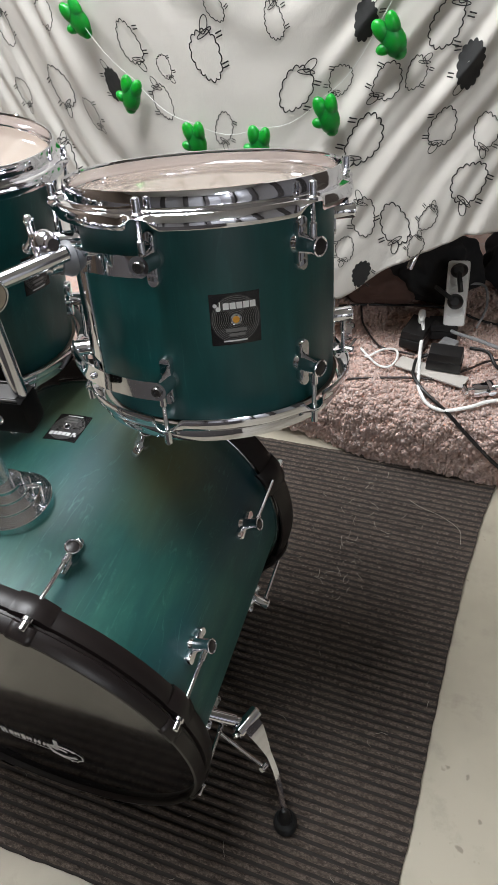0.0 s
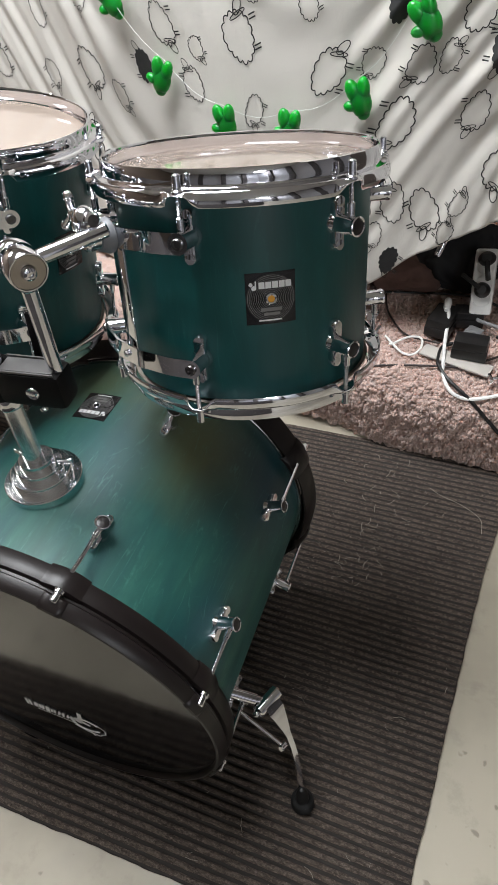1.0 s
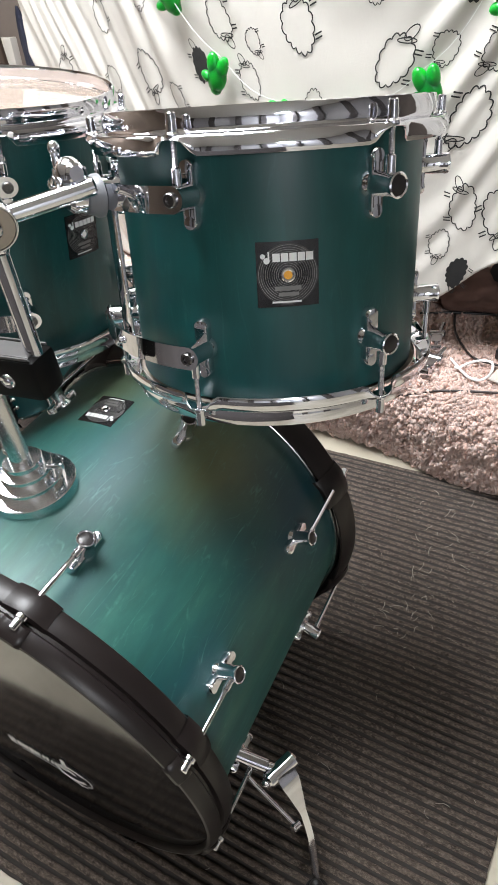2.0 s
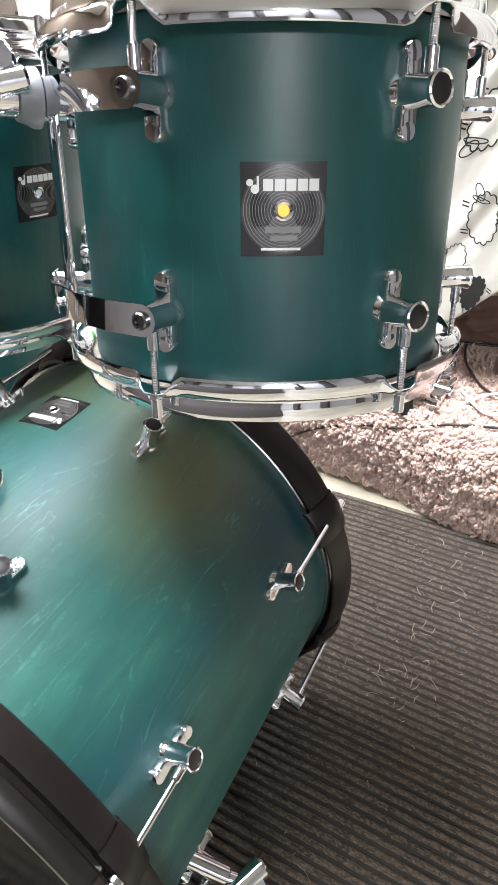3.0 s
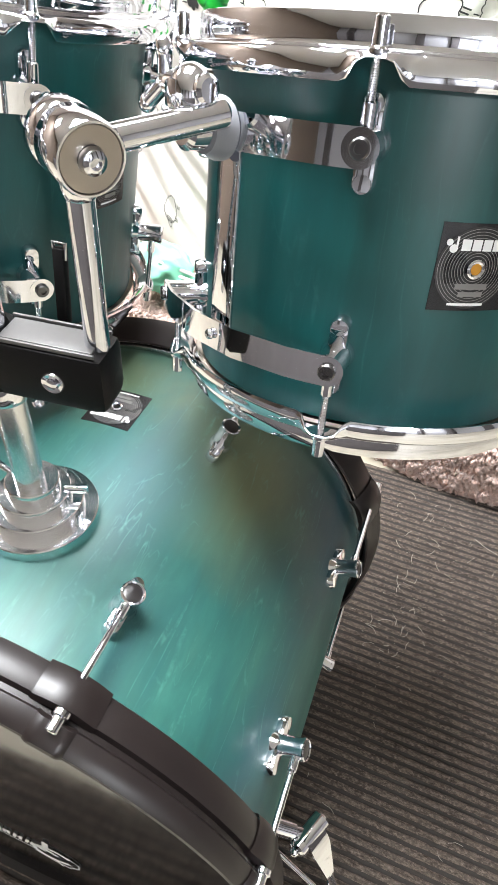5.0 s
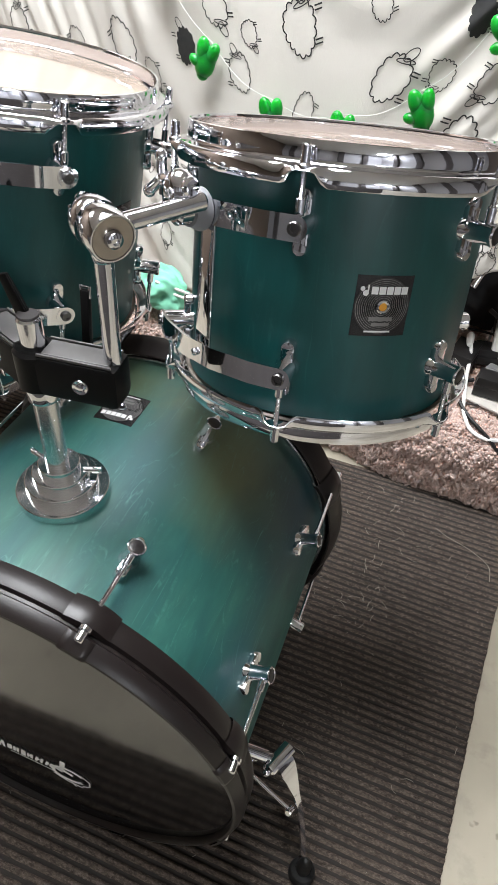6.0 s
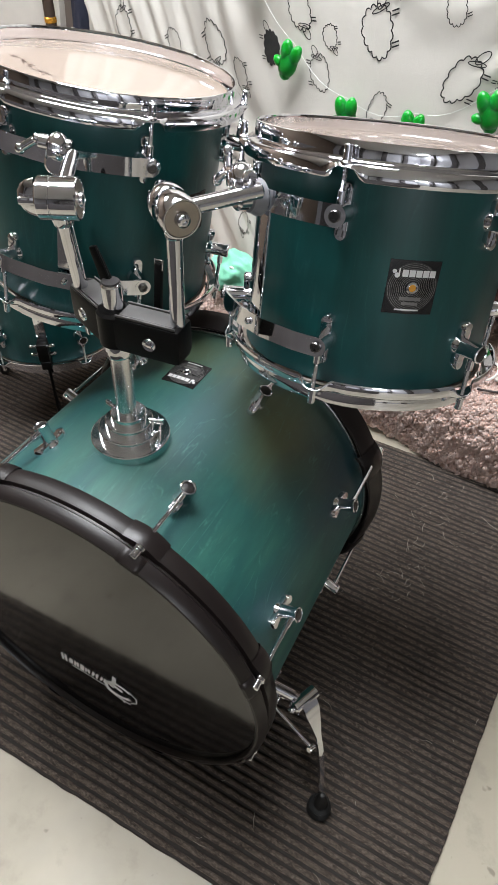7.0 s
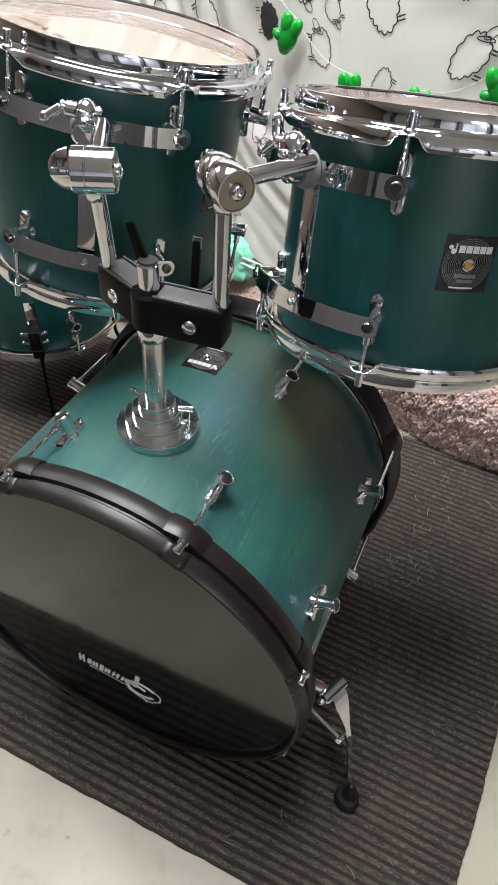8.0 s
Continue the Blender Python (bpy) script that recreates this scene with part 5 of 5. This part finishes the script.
bm = bmesh.new()
block(bm, (0.165, 0.040, 0.006), pose(0.484, 0.752, rug_z(0.484, 0.752) + 0.004, 3, 1, -17), 0.003)
tagged(part("cable_cover", bm, PALE_BOARD), "flat pale grey plastic cable cover lying on the rug", "cable cover")
socket_strip(pose(0.505, 0.840, rug_z(0.5, 0.84) - 0.014, 0, 0, 68) @ Matrix.Diagonal((0.8, 0.8, 0.8, 1)), 1, "grey-white single socket lying on the rug", GREY_WHITE)
PROP = pose(0.512, 0.935, rug_z(0.51, 0.93) + 0.092, 58, 0, -4) @ pose(0, 0, 0, 0, 0, 6) @ Matrix.Diagonal((1.0, 0.84, 0.84, 1))
tall = socket_strip(PROP @ pose(0, 0, -0.01, 0, 0, 90), 3, "white power strip propped up with a black plug in it", WHITE_PLASTIC)


def plug(m, label, mat=BLACK_PLASTIC):
    ob = thing("plug", m, label, "plug", "plugs")
    bm = bmesh.new()
    lathe(bm, [(0, 0), (0.019, 0), (0.0200, 0.004), (0.0185, 0.020), (0.011, 0.032), (0, 0.033)], 20)
    part("plug_body", bm, mat, ob)
    bm = bmesh.new()
    tube(bm, spline([(0, 0, 0.022), (-0.014, 0, 0.032), (-0.040, 0, 0.036), (-0.058, 0, 0.028)], 5), 0.0058, 8)
    part("strain_relief", bm, mat, ob)
    return ob


plug(PROP @ pose(0, -0.022, 0.026, 0, 0, -35), "black mains plug pushed into the propped strip")
plug(PROP @ pose(0.002, 0.062, 0.026, 0, 0, 100), "black mains plug pushed into the propped strip")


def adapter(x, y, sx, sy, sz, turn, lift=0.0):
    ob = thing("power_adapter", pose(x, y, rug_z(x, y) + lift, 0, 0, turn), "black plastic mains adapter lying on the rug", "power adapter", "power adapters")
    bm = bmesh.new()
    block(bm, (sx, sy, sz * 0.55), pose(0, 0, sz * 0.275), 0.003)
    part("lower_shell", bm, BLACK_PLASTIC, ob)
    bm = bmesh.new()
    block(bm, (sx * 0.97, sy * 0.97, sz * 0.45), pose(0, 0, sz * 0.775), 0.004, 0.96)
    part("upper_shell", bm, BLACK_PLASTIC, ob)


adapter(0.510, 0.772, 0.078, 0.046, 0.047, -4, 0.006)
adapter(0.436, 0.865, 0.058, 0.088, 0.044, -14)
adapter(0.492, 0.898, 0.070, 0.046, 0.040, 8)


BROWN_CABLE = plain("dark_brown_cable", (0.022, 0.014, 0.012), 0.45, 0.0, 0.2, 90)


def cable(name, pts, r, mat, label, drape=True):
    bm = bmesh.new()
    tube(bm, spline(pts, 8), r, 8)
    tagged(part(name, bm, mat), label, "cable", "cables on the rug")


def lay(x, y, up=0.003):
    """A point on the rug, y counted from 5 cm behind the zero line."""
    return (x, y + 0.05, rug_z(x, y + 0.05) + up)


cable("cable", [(-0.06, 0.745, 0.075), (-0.026, 0.728, 0.101), (0.019, 0.725, 0.134), (0.069, 0.721, 0.160), (0.147, 0.717, 0.188), (0.209, 0.713, 0.200), (0.245, 0.710, 0.213), (0.309, 0.711, 0.237), (0.361, 0.718, 0.243), (0.433, 0.726, 0.249), (0.507, 0.735, 0.252), (0.566, 0.776, 0.258), (0.628, 0.818, 0.262), (0.80, 0.86, 0.262)], 0.0027, BROWN_CABLE, "thin dark brown cable lying across the rug")
cable("cable", [(0.20, 0.968, 0.262), (0.236, 0.974, 0.264), (0.279, 0.985, 0.265), (0.365, 0.998, 0.266), (0.449, 0.985, 0.280), (0.521, 0.970, 0.285), (0.591, 0.962, 0.266), (0.80, 0.93, 0.264)], 0.003, BLACK_PLASTIC, "thin black cable lying across the rug")
cable("cable", [(0.28, 0.976, 0.265), (0.290, 0.930, 0.263), (0.304, 0.892, 0.262), (0.342, 0.833, 0.260), (0.373, 0.813, 0.259), (0.440, 0.803, 0.259)], 0.0026, BROWN_CABLE, "thin dark brown cable lying on the rug")
cable("cable", [(0.470, 0.805, 0.262), (0.448, 0.790, 0.258), (0.444, 0.755, 0.256), (0.449, 0.727, 0.253), (0.476, 0.693, 0.243), (0.531, 0.661, 0.219), (0.587, 0.643, 0.172), (0.66, 0.636, 0.102), (0.72, 0.645, 0.05)], 0.0044, BLACK_PLASTIC, "thick black cable hanging over the rug's edge")
cable("cable", [lay(0.440, 0.855, 0.050), (0.449, 0.850, 0.300), (0.452, 0.790, 0.275), (0.458, 0.735, 0.254), (0.463, 0.702, 0.246), (0.486, 0.671, 0.228), (0.525, 0.662, 0.221), (0.577, 0.671, 0.233), (0.636, 0.694, 0.245), (0.80, 0.74, 0.25)], 0.0042, WHITE_PLASTIC, "white cable lying in a curve on the rug")
cable("cable", [(0.312, 0.802, 0.260), (0.325, 0.786, 0.260), (0.345, 0.764, 0.258), (0.366, 0.748, 0.256), (0.388, 0.750, 0.256), (0.401, 0.777, 0.259), (0.396, 0.808, 0.262), (0.370, 0.808, 0.262), (0.348, 0.788, 0.262), (0.336, 0.774, 0.260), (0.326, 0.772, 0.260)], 0.0028, WHITE_PLASTIC, "white cable tied into a small loop")
cable("cable", [lay(0.516, 0.842, 0.02), lay(0.520, 0.82, 0.03), lay(0.575, 0.80, 0.03), lay(0.65, 0.785, 0.02), lay(0.80, 0.79)], 0.0045, GREY_WHITE, "grey-white mains cable of the propped strip")
cable("cable", [lay(0.56, 0.74, 0.05), lay(0.60, 0.73, 0.05), lay(0.64, 0.70, 0.03), lay(0.80, 0.70)], 0.004, BLACK_PLASTIC, "black adapter lead lying across the rug")
cable("cable", [lay(0.50, 0.87, 0.03), lay(0.49, 0.93, 0.06), lay(0.515, 0.935, 0.12), (0.512, 0.930, 0.36)], 0.0038, BLACK_PLASTIC, "black mains lead of the plug")
cable("cable", [lay(0.49, 0.93, 0.0), lay(0.50, 0.97, 0.05), lay(0.57, 0.97, 0.07), lay(0.585, 0.91, 0.05), lay(0.57, 0.86, 0.02)], 0.0032, GREY_WHITE, "grey lead looped round the strip")
bm = bmesh.new()
m = along(lay(0.441, 0.815, 0.052), lay(0.440, 0.86, 0.052))
lathe(bm, [(0, 0), (0.0055, 0), (0.0085, 0.012), (0.0095, 0.034), (0.008, 0.042), (0, 0.043)], 14, m)
tagged(part("cable_plug", bm, WHITE_PLASTIC), "white plug on the end of the white cable", "plug")


def clamp_hardware(x, y, turn):
    ob = thing("drum_clamp", pose(x, y, rug_z(x, y), 0, 0, turn), "loose chrome drum clamp lying on the rug", "clamp", "loose clamps")
    bm = bmesh.new()
    block(bm, (0.034, 0.024, 0.022), pose(0, 0, 0.011), 0.004)
    rod(bm, 0.011, -0.018, 0.018, pose(0.022, 0, 0.014, 90, 0, 0), 16)
    part("clamp_body", bm, CHROME, ob)
    bm = bmesh.new()
    bar(bm, (-0.03, 0, 0.016), (0.012, 0, 0.016), 0.004, 12)
    block(bm, (0.008, 0.026, 0.012), pose(-0.034, 0, 0.016), 0.003)
    part("wing_screw", bm, CHROME, ob)
    bm = bmesh.new()
    bar(bm, (0.02, -0.005, 0.02), (0.048, -0.012, 0.030), 0.0045, 12)
    part("stud", bm, CHROME, ob)


clamp_hardware(0.595, 0.710, 20)
clamp_hardware(0.276, 0.768, 80)
clamp_hardware(0.268, 0.850, 100)
bm = bmesh.new()
lathe(bm, [(0.012, 0.0), (0.0225, 0.0), (0.0230, 0.004), (0.0165, 0.020), (0.0150, 0.032), (0.0165, 0.046), (0.0225, 0.062), (0.0220, 0.066), (0.014, 0.066), (0.010, 0.033)], 28, pose(0.213, 0.740, rug_z(0.213, 0.742) - 0.004, -8, 14, 0), closed=True)
tagged(part("rubber_sleeve", bm, RUBBER), "waisted black rubber sleeve standing on the rug", "sleeve")


def bundle(name, size, m, mat, label, category, seed):
    """A slumped heap of cloth."""
    bm = bmesh.new()
    bmesh.ops.create_icosphere(bm, subdivisions=5, radius=0.5)
    for v in bm.verts:
        p = v.co.copy()
        f = 1 + 0.28 * noise.noise(p * 3 + Vector((seed, 0, 0))) + 0.12 * noise.noise(p * 8 + Vector((seed, 3, 0)))
        ridge = 0.06 * math.sin(9 * p.x + 6 * p.y + 5 * noise.noise(p * 3))
        v.co = m @ Vector((p.x * size[0] * (f + ridge), p.y * size[1] * (f + ridge), max(-0.32, p.z * f) * size[2]))
    tagged(part(name, bm, mat, sharp=80), label, category)


bundle("cloth_bag", (0.20, 0.14, 0.22), pose(0.45, 1.06, 0.345), BLACK_CLOTH, "black cloth bag lying behind the hung cloth", "bag", 2)
bundle("cloth_bag", (0.30, 0.16, 0.30), pose(0.72, 1.13, 0.37), BLACK_CLOTH, "black cloth bag lying behind the power strip", "bag", 8)
bundle("brown_cloth", (0.22, 0.12, 0.10), pose(0.30, 1.04, 0.295), BROWN_CLOTH, "brown cloth heap lying behind the hung cloth", "cloth", 4)
bundle("mint_cloth", (0.15, 0.10, 0.12), pose(-0.305, 0.800, 0.308, 0, 10, 0), MINT, "crumpled mint green cloth lying on the rug", "cloth", 6)
for k, (dx, dz) in enumerate(((0, 0), (0.012, -0.018))):
    bm = bmesh.new()
    bar(bm, (-0.295 + dx, 0.760, 0.348 + dz), (-0.195 + dx, 0.797, 0.308 + dz), 0.0035, 10)
    tagged(part("white_stick", bm, WHITE_PLASTIC), "thin white plastic stick lying on the mint cloth", "stick", "white sticks")
bm = bmesh.new()
bar(bm, (0.405, 0.815, 0.475), (0.424, 0.845, 0.525), 0.007, 14)
bar(bm, (0.424, 0.845, 0.525), (0.510, 0.875, 0.545), 0.005, 12)
tagged(part("stand_tube", bm, CHROME), "short bent chrome stand tube under the cloth's hem", "stand tube")

# ---- things in the dim corner beyond the floor tom ----
bm = bmesh.new()
block(bm, (0.34, 0.03, 0.80), pose(-1.43, 1.36, 0.40, -6, 0, 0), 0.004)
tagged(part("leaning_board", bm, PALE_BOARD), "pale grey board leaning in the corner", "board")
bm = bmesh.new()
block(bm, (0.22, 0.03, 0.66), pose(-1.72, 1.46, 0.33, -6, 0, 8), 0.004)
tagged(part("leaning_board", bm, GREY_WHITE), "grey-white board leaning in the corner", "board")
stand = thing("dark_pole", pose(-1.235, 1.30, 0), "dark wooden pole with a brass ring", "pole")
bm = bmesh.new()
rod(bm, 0.017, 0, 1.1, I4, 20)
part("shaft", bm, DARK_WOOD, stand)
bm = bmesh.new()
lathe(bm, [(0.0172, 0.683), (0.0192, 0.685), (0.0192, 0.697), (0.0172, 0.699)], 24)
part("ring", bm, GOLD, stand)
bundle("cloth_roll", (0.17, 0.16, 1.0), pose(-1.13, 1.36, 0.32), NAVY, "dark navy cloth bundle standing beside the hung cloth", "bundle", 12)
bundle("bright_bag", (0.34, 0.26, 0.32), pose(-1.97, 1.46, 0.105), MAGENTA, "magenta cloth bag on the floor in the corner", "bag", 14)
bundle("bright_bag", (0.30, 0.24, 0.26), pose(-1.66, 1.12, 0.085), ORANGE, "orange cloth bag on the floor in the corner", "bag", 15)
